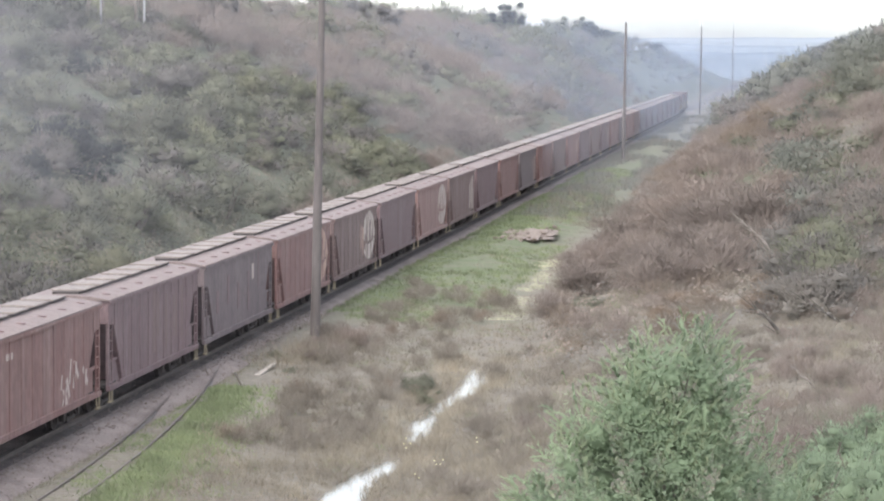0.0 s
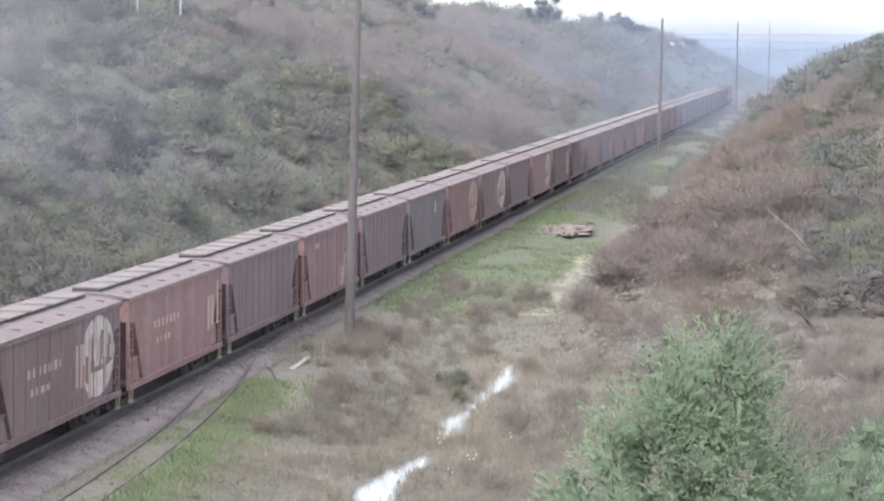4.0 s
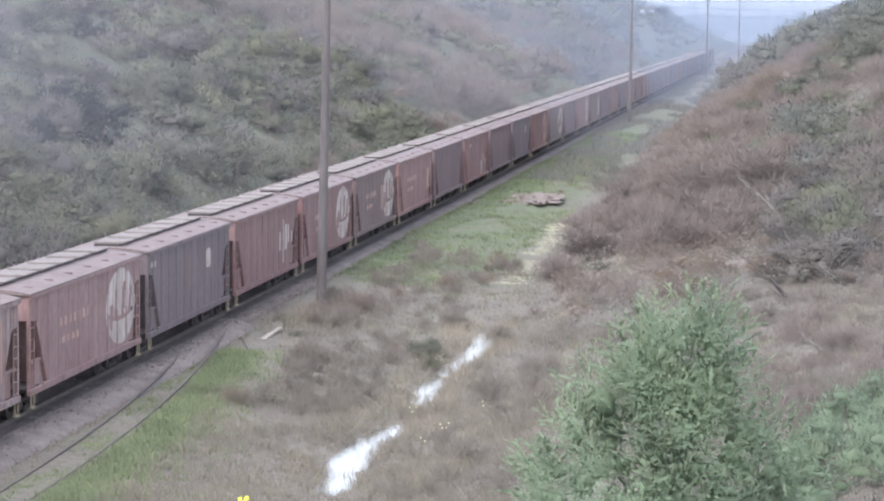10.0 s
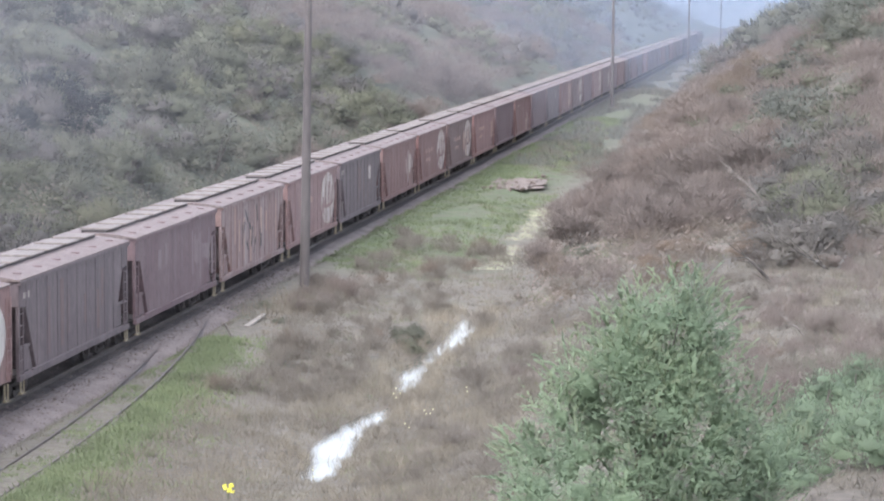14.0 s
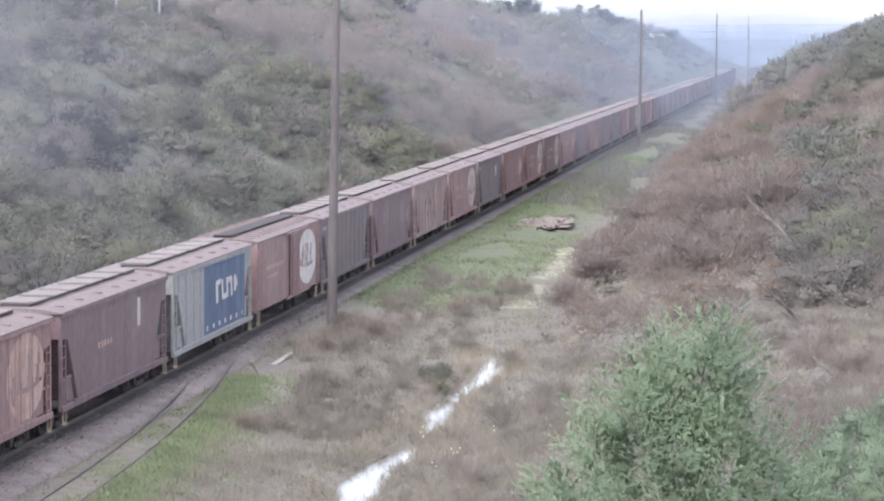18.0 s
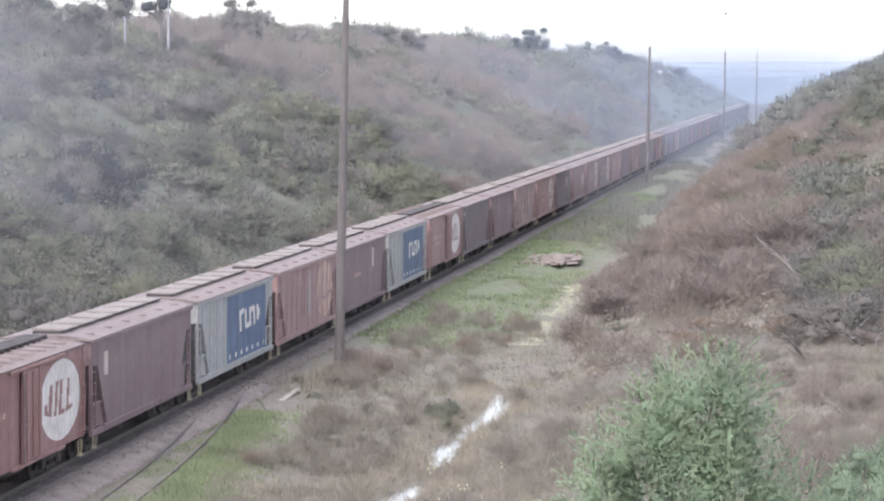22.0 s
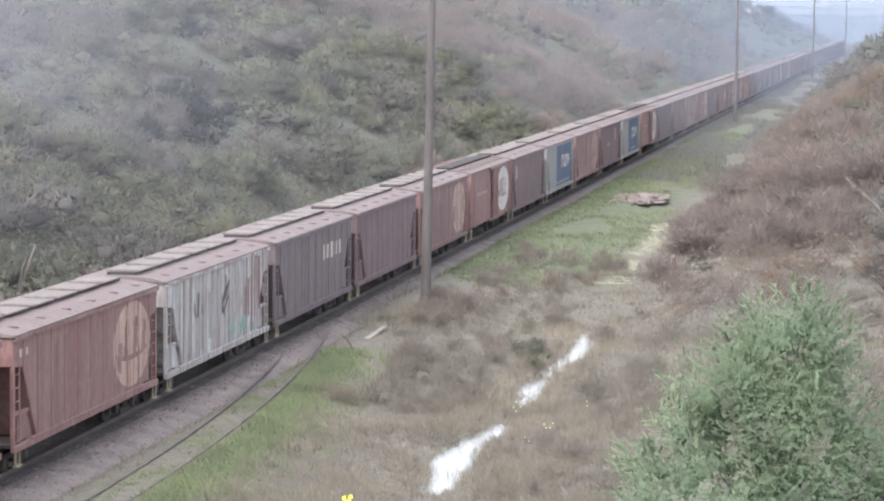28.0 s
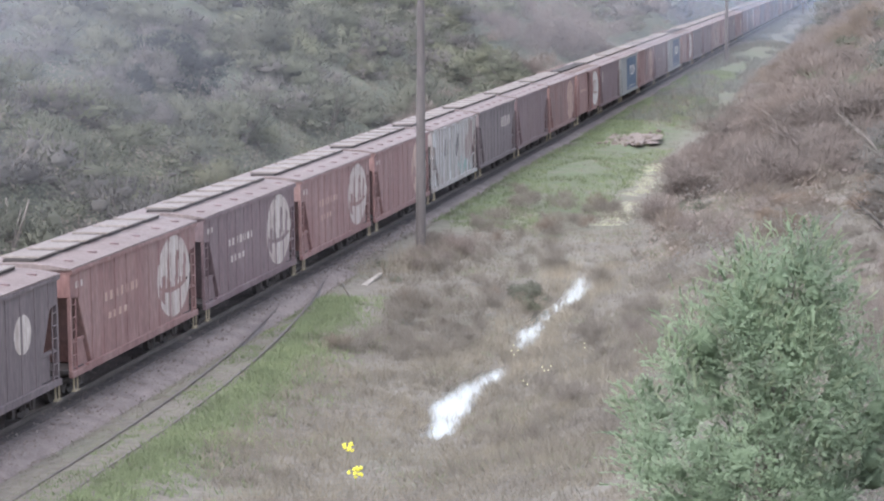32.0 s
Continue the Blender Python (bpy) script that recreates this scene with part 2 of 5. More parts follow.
def ground_z(x, y):
    """The height of the ground: a railway cutting between two banks, open at the far end."""
    far = mixed(1, 0, (y - 800) / 500)
    z = -0.35
    foot = 2.2 - mixed(0, 0.7, (y - 100) / 14)
    if x > foot:
        z += mixed(0, 0.14, (x - foot) / 0.6) - mixed(0, 0.4, (x - 4.6) / 3.5)
        t = toe_right(y)
        if x > t:
            cap = mixed(5.0, 26.0, (y - 90) / 150)
            slope = mixed(0.36, 0.7, (y - 90) / 140)
            z += far * cap * (1 - math.exp(-(x - t) * slope / cap))
        if 9 < x < 13 and y < 135:
            pool = 0.82 + 0.34 * noise.noise(Vector((x * 1.1, y * 0.5, 7.0))) - 0.3 * math.exp(-((y - 81.5) / 3.0) ** 2) + 0.3 * math.exp(-((y - 73) / 3.5) ** 2) + mixed(0, 0.06, (y - 85) / 3)
            z -= 0.43 * pool * math.exp(-((x - ditch_x(y)) / (0.8 if y < 80 else 0.58)) ** 2) * mixed(1, 0, (y - 99) / 11) * mixed(0, 1, (y - 64) / 5)
        z = max(z, mixed(z, 10.1, (15 - y) / 12) * mixed(0, 1, (x - 12) / 5) + z * mixed(1, 0, (x - 12) / 5))
    elif x < -3.6:
        d = -3.6 - x
        cap = mixed(22, 18, (y - 350) / 450)
        z += far * cap * (1 - math.exp(-d * 0.68 / cap))
    if y > 800:
        z += mixed(0, -14, (y - 900) / 900) * (0 if abs(x) < 4 and y < 1200 else 1)
    wob = noise.noise(Vector((x * 0.09, y * 0.05, 0.3))) * 0.8 + noise.noise(Vector((x * 0.4, y * 0.3, 2.0))) * 0.18
    return z + wob * mixed(0.12, 1, (abs(x - 4) - 5) / 8)


def build_ground():
    xs = [-4000, -1500, -600, -260, -140, -90, -65, -50] + [-42 + 2 * i for i in range(19)] + [-4.4, -3.6, -2.4, -1.5, 0, 1.5, 2.2]
    xs += [2.8 + 0.5 * i for i in range(34)] + [19.8 + 0.8 * i for i in range(11)] + [29 + 3 * i for i in range(8)] + [56, 70, 95, 140, 260, 600, 1500, 4000]
    ys = [-4000, -1200, -400, -150, -70, -40, -20, -10, -4] + [2 * i for i in range(25)] + [50 + i for i in range(90)] + [140 + 5 * i for i in range(60)]
    ys += [440 + 20 * i for i in range(30)] + [1050 + 60 * i for i in range(10)] + [1700, 1950, 2300, 2800, 3400, 4200]
    verts = [(x, y, ground_z(x, y)) for y in ys for x in xs]
    w = len(xs)
    faces = [(j * w + i, j * w + i + 1, (j + 1) * w + i + 1, (j + 1) * w + i) for j in range(len(ys) - 1) for i in range(w - 1)]
    m, n, l, b = material("earth_and_grass_ground", 0.95)
    soil = ramp(n, l, noise_node(n, l, 0.22, 6), [(0.3, (0.098, 0.086, 0.072)), (0.55, (0.125, 0.112, 0.093)), (0.75, (0.105, 0.107, 0.075))])
    fine = ramp(n, l, noise_node(n, l, 4.0, 5), [(0.25, (0.65, 0.65, 0.65)), (0.8, (1.3, 1.3, 1.3))])
    turf = ramp(n, l, noise_node(n, l, 0.3, 6), [(0.3, (0.058, 0.066, 0.046)), (0.7, (0.085, 0.093, 0.065))])
    tc, axes, side = n.new("ShaderNodeTexCoord"), n.new("ShaderNodeSeparateXYZ"), n.new("ShaderNodeMapRange")
    side.inputs["From Min"].default_value, side.inputs["From Max"].default_value = -3.2, -5.5
    l.new(tc.outputs["Object"], axes.inputs[0])
    l.new(axes.outputs["X"], side.inputs["Value"])
    soil = blend(n, l, side.outputs[0], soil, turf)
    def band(axis, a, b_, c, d):
        """One between b_ and c, falling to nought at a and d."""
        up, down, both = n.new("ShaderNodeMapRange"), n.new("ShaderNodeMapRange"), n.new("ShaderNodeMath")
        both.operation = "MULTIPLY"
        for node, lo, hi in ((up, a, b_), (down, d, c)):
            node.inputs["From Min"].default_value, node.inputs["From Max"].default_value = lo, hi
            l.new(axes.outputs[axis], node.inputs["Value"])
            l.new(node.outputs[0], both.inputs[0 if node is up else 1])
        return both.outputs[0]

    lawn = blend(n, l, 1.0, band("X", 1.6, 2.4, 6.5, 9.5), band("Y", 112, 130, 260, 420), "MULTIPLY")
    lawn = blend(n, l, 1.0, lawn, ramp(n, l, noise_node(n, l, 0.5, 5), [(0.3, (0.25, 0.25, 0.25)), (0.6, (1, 1, 1))]), "MULTIPLY")
    soil = blend(n, l, lawn, soil, (0.078, 0.1, 0.048))
    scrubby = band("X", 9.5, 12.5, 90, 120)
    soil = blend(n, l, scrubby, soil, ramp(n, l, noise_node(n, l, 0.25, 6), [(0.3, (0.098, 0.085, 0.071)), (0.7, (0.118, 0.107, 0.086))]))
    l.new(blend(n, l, 1.0, soil, fine, "MULTIPLY"), b.inputs["Base Color"])
    bump(n, l, b, noise_node(n, l, 3.0, 5), 0.6, 0.15)
    ob = new("ground", mesh_of("ground", verts, faces, [m], smooth=True))
    tagged(ob, "earth and grass ground of a railway cutting", "ground", kind="structure")


build_ground()


# ---- track ----
def siding_x(y):
    """The siding's centre, which bends to meet the main line."""
    return 3.87 - 0.0021 * max(0.0, y - 61) ** 2 + 0.01 * max(0.0, 61 - y)


def strip(name, ys, centre, profile, z_of=None):
    """A band that follows the line centre(y) with the cross-section profile [(x, z)]."""
    verts, faces, k = [], [], len(profile)
    for y in ys:
        for px, pz in profile:
            verts.append((centre(y) + px, y, pz + (z_of(y) if z_of else 0)))
    for j in range(len(ys) - 1):
        for i in range(k - 1):
            faces.append((j * k + i, j * k + i + 1, (j + 1) * k + i + 1, (j + 1) * k + i))
    return mesh_of(name, verts, faces)


RAIL = [(-0.06, -0.13), (-0.06, -0.115), (-0.012, -0.09), (-0.012, -0.04), (-0.035, -0.03), (-0.035, 0.0), (0.035, 0.0), (0.035, -0.03),
        (0.012, -0.04), (0.012, -0.09), (0.06, -0.115), (0.06, -0.13)]


def build_track():
    ballast = two_tone("dusty_pinkish_ballast", (0.122, 0.101, 0.096), (0.205, 0.171, 0.161), 1.1, 0.95, 8, relief=0.9, lift=0.08)
    far = [-300, -100, 0, 30] + [40 + 10 * i for i in range(50)] + [560, 640, 760, 900, 1100, 1300]
    for ys, edge in (([y for y in far if y <= 100], 1.7), ([y for y in far if y >= 100], 0.98)):
        me = strip("ballast", ys, lambda y: 0.0, [(-2.7, -0.62), (-1.6, -0.16), (0, -0.12), (edge, -0.16), (edge + 0.4, -0.25), (edge + 1.3, -0.62)])
        me.materials.append(ballast)
        tagged(new("ballast_bed", me), "dusty pinkish-grey ballast bed under the main track", "ballast", kind="structure")
    # Dark strip added on the bed: shade under the wagons put into its colour.
    under_shade = two_tone("ballast_with_painted_shade", (0.055, 0.046, 0.045), (0.105, 0.088, 0.086), 1.3, 0.95, 8, relief=0.9, lift=0.06)
    me = strip("ballast", far, lambda y: 0.06 * math.sin(y * 0.9), [(-1.25, -0.165), (-1.2, -0.138), (0, -0.112), (0.95, -0.126), (1.0, -0.165)])
    me.materials.append(under_shade)
    tagged(new("track_centre", me), "dark strip painting the train's shade between and beside the main rails", "ballast", kind="structure")
    for s in (-0.5, 0.5):
        me = strip("rail", far, lambda y: s, RAIL)
        me.materials.append(RAIL_STEEL)
        tagged(new("rail", me), "rusty steel rail of the main line", "rail", "rails of the main line", "structure")
    near = [20 + 2 * i for i in range(50)]
    for s in (-0.5, 0.5):
        me = strip("rail", [y for y in near if siding_x(y) + s > 0.62], lambda y: siding_x(y) + s, RAIL, lambda y: -0.165)
        me.materials.append(RAIL_STEEL)
        tagged(new("rail", me), "thin rusty rail of the disused overgrown siding", "rail", "rails of the siding", "structure")
    bm = bmesh.new()
    box(bm, 0, 0, 0, 2.0, 0.22, 0.16)
    soften(bm, 0.02)
    sleeper = bm_mesh("sleeper", bm)
    r = random.Random(4)
    track = tagged(new("siding_sleepers"), "weathered half-buried wooden sleepers of the siding", "sleepers", kind="structure")
    y = 83.0
    while y < 112:
        place("sleeper", sleeper, SLEEPER_WOOD, track, (siding_x(y) + r.uniform(-0.05, 0.05), y, -0.43 + r.uniform(-0.06, 0.04)), turn=r.uniform(-2, 2))
        y += 0.68
    main = tagged(new("main_line_sleepers"), "dusty wooden sleepers of the main track", "sleepers", kind="structure")
    y = 50.0
    while y < 150:
        place("sleeper", sleeper, SLEEPER_WOOD, main, (0, y, -0.225), turn=r.uniform(-1, 1))
        y += 0.66


build_track()


def ballast_stones():
    """Loose stones on the track bed."""
    r = np.random.default_rng(15)
    n = 7000
    x, y = r.uniform(-1.6, 2.9, n), 56 + 62 * r.random(n) ** 1.3
    top = np.where(x < 1.7, -0.14, -0.16 - (x - 1.7) * 0.3)
    s = r.uniform(0.02, 0.055, n)[:, None]
    c = np.stack([x, y, top + 0.01], 1)
    corner = r.normal(size=(n, 5, 3)) * 0.35 + np.array([(1, 0, 0), (-0.5, 0.9, 0), (-0.5, -0.9, 0), (0, 0, 0.9), (0, 0, -0.6)])
    v = (c[:, None, :] + corner * s[:, None, :]).reshape(-1, 3)
    f = [(5 * i + a, 5 * i + b, 5 * i + k) for i in range(n) for a, b, k in ((0, 1, 3), (1, 2, 3), (2, 0, 3), (1, 0, 4), (2, 1, 4), (0, 2, 4))]
    m = two_tone("loose_ballast_stone", (0.13, 0.105, 0.097), (0.22, 0.185, 0.172), 1.5)
    tagged(new("ballast_stones", mesh_of("ballast_stones", v, f, [m])), "loose pinkish-grey ballast stones on the track bed", "stones", kind="stuff")


ballast_stones()


# ---- the goods train ----
PITCH = 13.56          # metres from coupler to coupler
HALF, SILL, EAVE = 1.38, 0.95, 3.65


def hull_mesh():
    """A hopper's hull: upright sides whose lower ends slope in over the bogies."""
    prof = [(-4.5, SILL), (4.5, SILL), (5.6, 2.85), (6.25, 2.9), (6.25, EAVE), (-6.25, EAVE), (-6.25, 2.9), (-5.6, 2.85)]
    bm = bmesh.new()
    f = bm.faces.new([bm.verts.new((HALF, y, z)) for y, z in prof])
    ext = bmesh.ops.extrude_face_region(bm, geom=[f])
    bmesh.ops.translate(bm, verts=[v for v in ext["geom"] if isinstance(v, bmesh.types.BMVert)], vec=(-2 * HALF, 0, 0))
    soften(bm, 0.02)
    return bm_mesh("hull", bm)


def box_hull_mesh():
    bm = bmesh.new()
    box(bm, 0, 0, (SILL + EAVE) / 2, 2 * HALF, 12.7, EAVE - SILL)
    soften(bm, 0.03)
    return bm_mesh("hull", bm)


def roof_mesh(length=12.7):
    """A low arched roof with a thick edge."""
    pts = [(-HALF - 0.05, EAVE), (-HALF - 0.05, EAVE + 0.04), (-0.85, EAVE + 0.13), (-0.35, EAVE + 0.17), (0.35, EAVE + 0.17), (0.85, EAVE + 0.13),
           (HALF + 0.05, EAVE + 0.04), (HALF + 0.05, EAVE)]
    bm = bmesh.new()
    f = bm.faces.new([bm.verts.new((x, -length / 2, z)) for x, z in pts])
    ext = bmesh.ops.extrude_face_region(bm, geom=[f])
    bmesh.ops.translate(bm, verts=[v for v in ext["geom"] if isinstance(v, bmesh.types.BMVert)], vec=(0, length, 0))
    return bm_mesh("roof", bm)


def simple(name, *boxes, bevel=0.0):
    bm = bmesh.new()
    for b in boxes:
        box(bm, *b)
    if bevel:
        soften(bm, bevel)
    return bm_mesh(name, bm)


def hatch_mesh():
    """A long lid on a raised curb, with two hold-down straps."""
    return simple("hatch", (0, 0, 0.0, 1.02, 1.56, 0.05), (0, -0.72, 0.02, 1.06, 0.08, 0.05), bevel=0.01)


def ladder_mesh(height=2.3, width=0.42):
    bm = bmesh.new()
    for s in (-1, 1):
        rod(bm, (0, s * width / 2, 0), (0, s * width / 2, height), 0.025, 6)
    k = int(height / 0.33)
    for i in range(k):
        z = 0.15 + i * 0.33
        rod(bm, (0, -width / 2, z), (0, width / 2, z), 0.018, 5)
    return bm_mesh("ladder", bm)


def wheel_mesh():
    """A railway wheel with its flange and hub, its axle along x."""
    bm = bmesh.new()
    for x0, x1, r in ((-0.055, 0.05, 0.38), (-0.085, -0.055, 0.41), (0.05, 0.075, 0.16)):
        rod(bm, (x0, 0, 0), (x1, 0, 0), r, 14)
    return bm_mesh("wheel", bm)


def side_frame_mesh():
    bm = bmesh.new()
    box(bm, 0, 0, 0.55, 0.1, 1.75, 0.12)
    box(bm, 0, 0, 0.32, 0.1, 0.9, 0.1)
    for s in (-1, 1):
        box(bm, 0, s * 0.6, 0.43, 0.1, 0.12, 0.3, Matrix.Rotation(s * 0.6, 4, "X"))
        box(bm, 0, s * 0.8, 0.42, 0.16, 0.24, 0.24)
        rod(bm, (0.02, s * 0.13, 0.36), (0.02, s * 0.13, 0.5), 0.07, 8)
    return bm_mesh("side_frame", bm)


def step_mesh():
    """A hanging U-shaped foot step."""
    return simple("step", (0, -0.15, 0.25, 0.04, 0.04, 0.5), (0, 0.15, 0.25, 0.04, 0.04, 0.5), (0, 0, 0.03, 0.12, 0.34, 0.05))


def coupler_mesh():
    bm = bmesh.new()
    box(bm, 0, -0.1, 0, 0.16, 0.62, 0.18)
    box(bm, 0.03, 0.26, 0, 0.3, 0.22, 0.28)
    soften(bm, 0.02)
    return bm_mesh("coupler", bm)


def gusset_mesh():
    """A corner plate under the end brace."""
    bm = bmesh.new()
    f = bm.faces.new([bm.verts.new((0, y, z)) for y, z in ((4.6, SILL), (5.75, SILL), (5.75, 1.65), (5.0, 1.65))])
    ext = bmesh.ops.extrude_face_region(bm, geom=[f])
    bmesh.ops.translate(bm, verts=[v for v in ext["geom"] if isinstance(v, bmesh.types.BMVert)], vec=(0.03, 0, 0))
    return bm_mesh("gusset", bm)


def chute_mesh():
    bm = bmesh.new()
    vs = [bm.verts.new((x * sx, y * sy, z)) for z, sx, sy in ((0.0, 0.28, 0.45), (0.75, 1.0, 1.35)) for x, y in ((-1, -1), (1, -1), (1, 1), (-1, 1))]
    for i in range(4):
        bm.faces.new((vs[i], vs[(i + 1) % 4], vs[4 + (i + 1) % 4], vs[4 + i]))
    bm.faces.new(vs[3::-1])
    bm.faces.new(vs[4:])
    return bm_mesh("chute", bm)


def ellipse_mesh(cy, cz, ry, rz, pitch, holes=(), lean=0.0):
    """A painted oval, 6 mm proud of the side; holes are (y0, y1, z0, z1) left bare, in parts of the oval, leaning."""
    bm = bmesh.new()
    cells = int(2 * ry / pitch)
    for i in range(cells):
        a, b = -1 + 2 * i / cells, -1 + 2 * (i + 1) / cells
        for j in range(16):
            lo, hi = -1 + j / 8, -1 + (j + 1) / 8
            m, n = (a + b) / 2, (lo + hi) / 2
            if any(y0 < m - lean * n < y1 and z0 < n < z1 for y0, y1, z0, z1 in holes):
                continue
            ha, hb = math.sqrt(max(0.0, 1 - a * a)), math.sqrt(max(0.0, 1 - b * b))
            quad = ((a, ha * lo), (b, hb * lo), (b, hb * hi), (a, ha * hi))
            bm.faces.new([bm.verts.new((HALF + 0.006, cy + ry * p, cz + rz * q)) for p, q in quad])
    bmesh.ops.remove_doubles(bm, verts=bm.verts, dist=0.002)
    return bm_mesh("logo", bm)


def plate_mesh():
    bm = bmesh.new()
    box(bm, 0, 0, 0, 1, 1, 1)
    return bm_mesh("plate", bm)


def plate(name, y, z, sy, sz, mat, lift=0.005, tilt=0.0, label=""):
    """A flat painted mark on the near side."""
    return (name, shared("plate", plate_mesh), mat, label, (HALF + lift, y, z), (0.006, sy, sz), tilt)


def scrawl(seed, y0, y1, z0, z1, strokes, mat):
    """Spray-painted strokes with no letters in them."""
    r = random.Random(seed)
    return [plate("spray_stroke", r.uniform(y0, y1), r.uniform(z0, z1), r.uniform(0.1, 0.24), r.uniform(0.3, 0.9), mat, 0.006 + 0.0006 * i, r.uniform(-0.9, 0.9)) for i in range(strokes)]


def bogie(parent, y, lean=False):
    b = place("bogie", shared("bolster", lambda: simple("bolster", (0, 0, 0.6, 1.7, 0.34, 0.24), (0, 0, 0.78, 0.5, 0.5, 0.16), bevel=0.02)), UNDER_STEEL, parent, (0, y, 0))
    for s in (-1, 1):
        place("side_frame", shared("side_frame", side_frame_mesh), UNDER_STEEL, b, (s * 0.82, 0, 0))
        for e in (-0.8, 0.8):
            w = place("wheel", shared("wheel", wheel_mesh), UNDER_STEEL, b, (s * 0.52, e, 0.4))
            w.rotation_euler = (0, 0, 0 if s > 0 else math.pi)


def wagon(index, kind, paint, label, marks=(), roof=None, hatch=None, near=True):
    """One wagon as a thing, its rear coupler at the local y of half a pitch behind its middle."""
    root = tagged(new("boxcar" if kind == "boxcar" else "hopper_wagon"), label, "boxcar" if kind == "boxcar" else "hopper wagon", "wagons of the goods train")
    hatch = hatch or HATCH_DUST
    if kind == "boxcar":
        place("hull", shared("box_hull", box_hull_mesh), paint, root)
        place("roof", shared("box_roof", lambda: roof_mesh(12.8)), roof or ROOF_DUST, root)
        for i in range(13):
            place("roof_rib", shared("roof_rib", lambda: simple("roof_rib", (0, 0, 0, 2.5, 0.06, 0.05))), roof or ROOF_DUST, root, (0, -6 + i, EAVE + 0.155))
        place("running_board", shared("running_board", lambda: simple("running_board", *[(x, 0, 0, 0.2, 12.4, 0.04) for x in (-0.24, 0, 0.24)],
              *[(0, -6 + 0.6 * i, -0.06, 0.8, 0.09, 0.08) for i in range(21)])), UNDER_STEEL, root, (0, 0, EAVE + 0.27), "dark steel running board")
        door = place("sliding_door", shared("sliding_door", lambda: simple("sliding_door", (0, 0, 0, 0.07, 1.8, 2.5), bevel=0.01)), paint, root, (HALF + 0.06, 1.0, 2.28))
        for e in (-0.6, 0, 0.6):
            place("door_rib", shared("door_rib", lambda: simple("door_rib", (0, 0, 0, 0.05, 0.07, 2.4), bevel=0.01)), paint, door, (0.058, e, 0))
        place("door_bar", shared("door_bar", lambda: simple("door_bar", (0.1, -1.0, 0, 0.05, 0.08, 2.5), (0.1, -0.9, -0.2, 0.06, 0.3, 0.08))), MAROON, door)
        for z in (SILL + 0.03, EAVE - 0.06):
            place("door_rail", shared("door_rail", lambda: simple("door_rail", (0, 0, 0, 0.1, 5.0, 0.08))), paint, root, (HALF + 0.07, 1.6, z))
        for e in (-1, 1):
            place("corner_post", shared("box_post", lambda: simple("post", (0, 0, 0, 0.1, 0.14, 2.7), bevel=0.01)), paint, root, (HALF - 0.02, e * 6.3, 2.3))
            place("ladder", shared("ladder", ladder_mesh), paint, root, (HALF + 0.08, e * 6.02, 1.05))
            place("step", shared("step", step_mesh), STEP_YELLOW, root, (HALF, e * 6.0, 0.42), "dirty yellow step")
    else:
        place("hull", shared("hull", hull_mesh), paint, root)
        place("roof", shared("roof", roof_mesh), roof or ROOF_DUST, root)
        if near:
            # The curb's dark colour also stands in for shadow below and between the lids.
            place("hatch_curb", shared("curb", lambda: simple("hatch_curb", (0, 0, 0, 0.86, 12.0, 0.1))), UNDER_STEEL, root, (-0.08, 0, EAVE + 0.19), "dark steel hatch curb that also paints the lids' shadow line")
            for i in range(6):
                place("hatch_cover", shared("hatch", hatch_mesh), hatch, root, (-0.08, -5.05 + 2.02 * i, EAVE + 0.27))
                place("hatch_latch", shared("latch", lambda: simple("latch", (0, 0, 0.02, 0.26, 0.06, 0.04))), MAROON, root, (1.02, -5.2 + 2.1 * i, EAVE + 0.1))
        else:
            for i in range(2):
                place("hatch_cover", shared("long_hatch", lambda: simple("hatch", (0, 0, 0.05, 0.86, 5.9, 0.1), (0, 0, 0.14, 0.98, 6.0, 0.06))), hatch, root, (-0.08, -3.1 + 6.2 * i, EAVE + 0.15))
        ribs = {"ribbed": 11, "smooth": 0}[kind]
        for s in (-1, 1):
            for i in range(ribs if near or s > 0 else 0):
                y = -5.5 + 11.0 * i / (ribs - 1)
                low = SILL + 0.06 if abs(y) < 4.5 else SILL + 0.1 + (abs(y) - 4.5) * 1.75
                key = "rib%.2f" % low
                place("rib", shared(key, lambda: simple("rib", (0, 0, (low + EAVE) / 2, 0.05, 0.13, EAVE - low - 0.04))), paint, root, (s * (HALF - 0.011), y, 0))
            place("side_sill", shared("side_sill", lambda: simple("side_sill", (0, 0, 0, 0.12, 12.6, 0.17), (0.03, 0, 0.1, 0.1, 10.0, 0.05), bevel=0.01)), paint, root, (s * (HALF - 0.02), 0, SILL - 0.06))
            place("eave_rail", shared("eave_rail", lambda: simple("eave_rail", (0, 0, 0, 0.1, 12.55, 0.1))), paint, root, (s * (HALF + 0.02), 0, EAVE - 0.06))
        for e in (-1, 1):
            for s in (-1, 1):
                if near or s > 0:
                    place("corner_post", shared("post", lambda: simple("post", (0, 0, 0, 0.1, 0.12, 2.0), bevel=0.01)), paint, root, (s * (HALF - 0.05), e * 6.2, 1.9))
                    place("step", shared("step", step_mesh), STEP_YELLOW, root, (s * HALF, e * 6.0, 0.42), "dirty yellow step")
            place("end_platform", shared("platform", lambda: simple("platform", (0, 0, 0, 2.6, 1.3, 0.08))), UNDER_STEEL, root, (0, e * 5.7, SILL + 0.02))
            if near:
                place("ladder", shared("ladder", ladder_mesh), paint, root, (HALF - 0.02, e * 6.0, 0.9))
                place("brace", shared("brace", lambda: simple("brace", (0, 0, 0, 0.08, 1.15, 0.08))), paint, root, (HALF - 0.08, e * 5.6, 1.72))
                g = place("gusset", shared("gusset", gusset_mesh), paint, root, (HALF - 0.12, 0, 0))
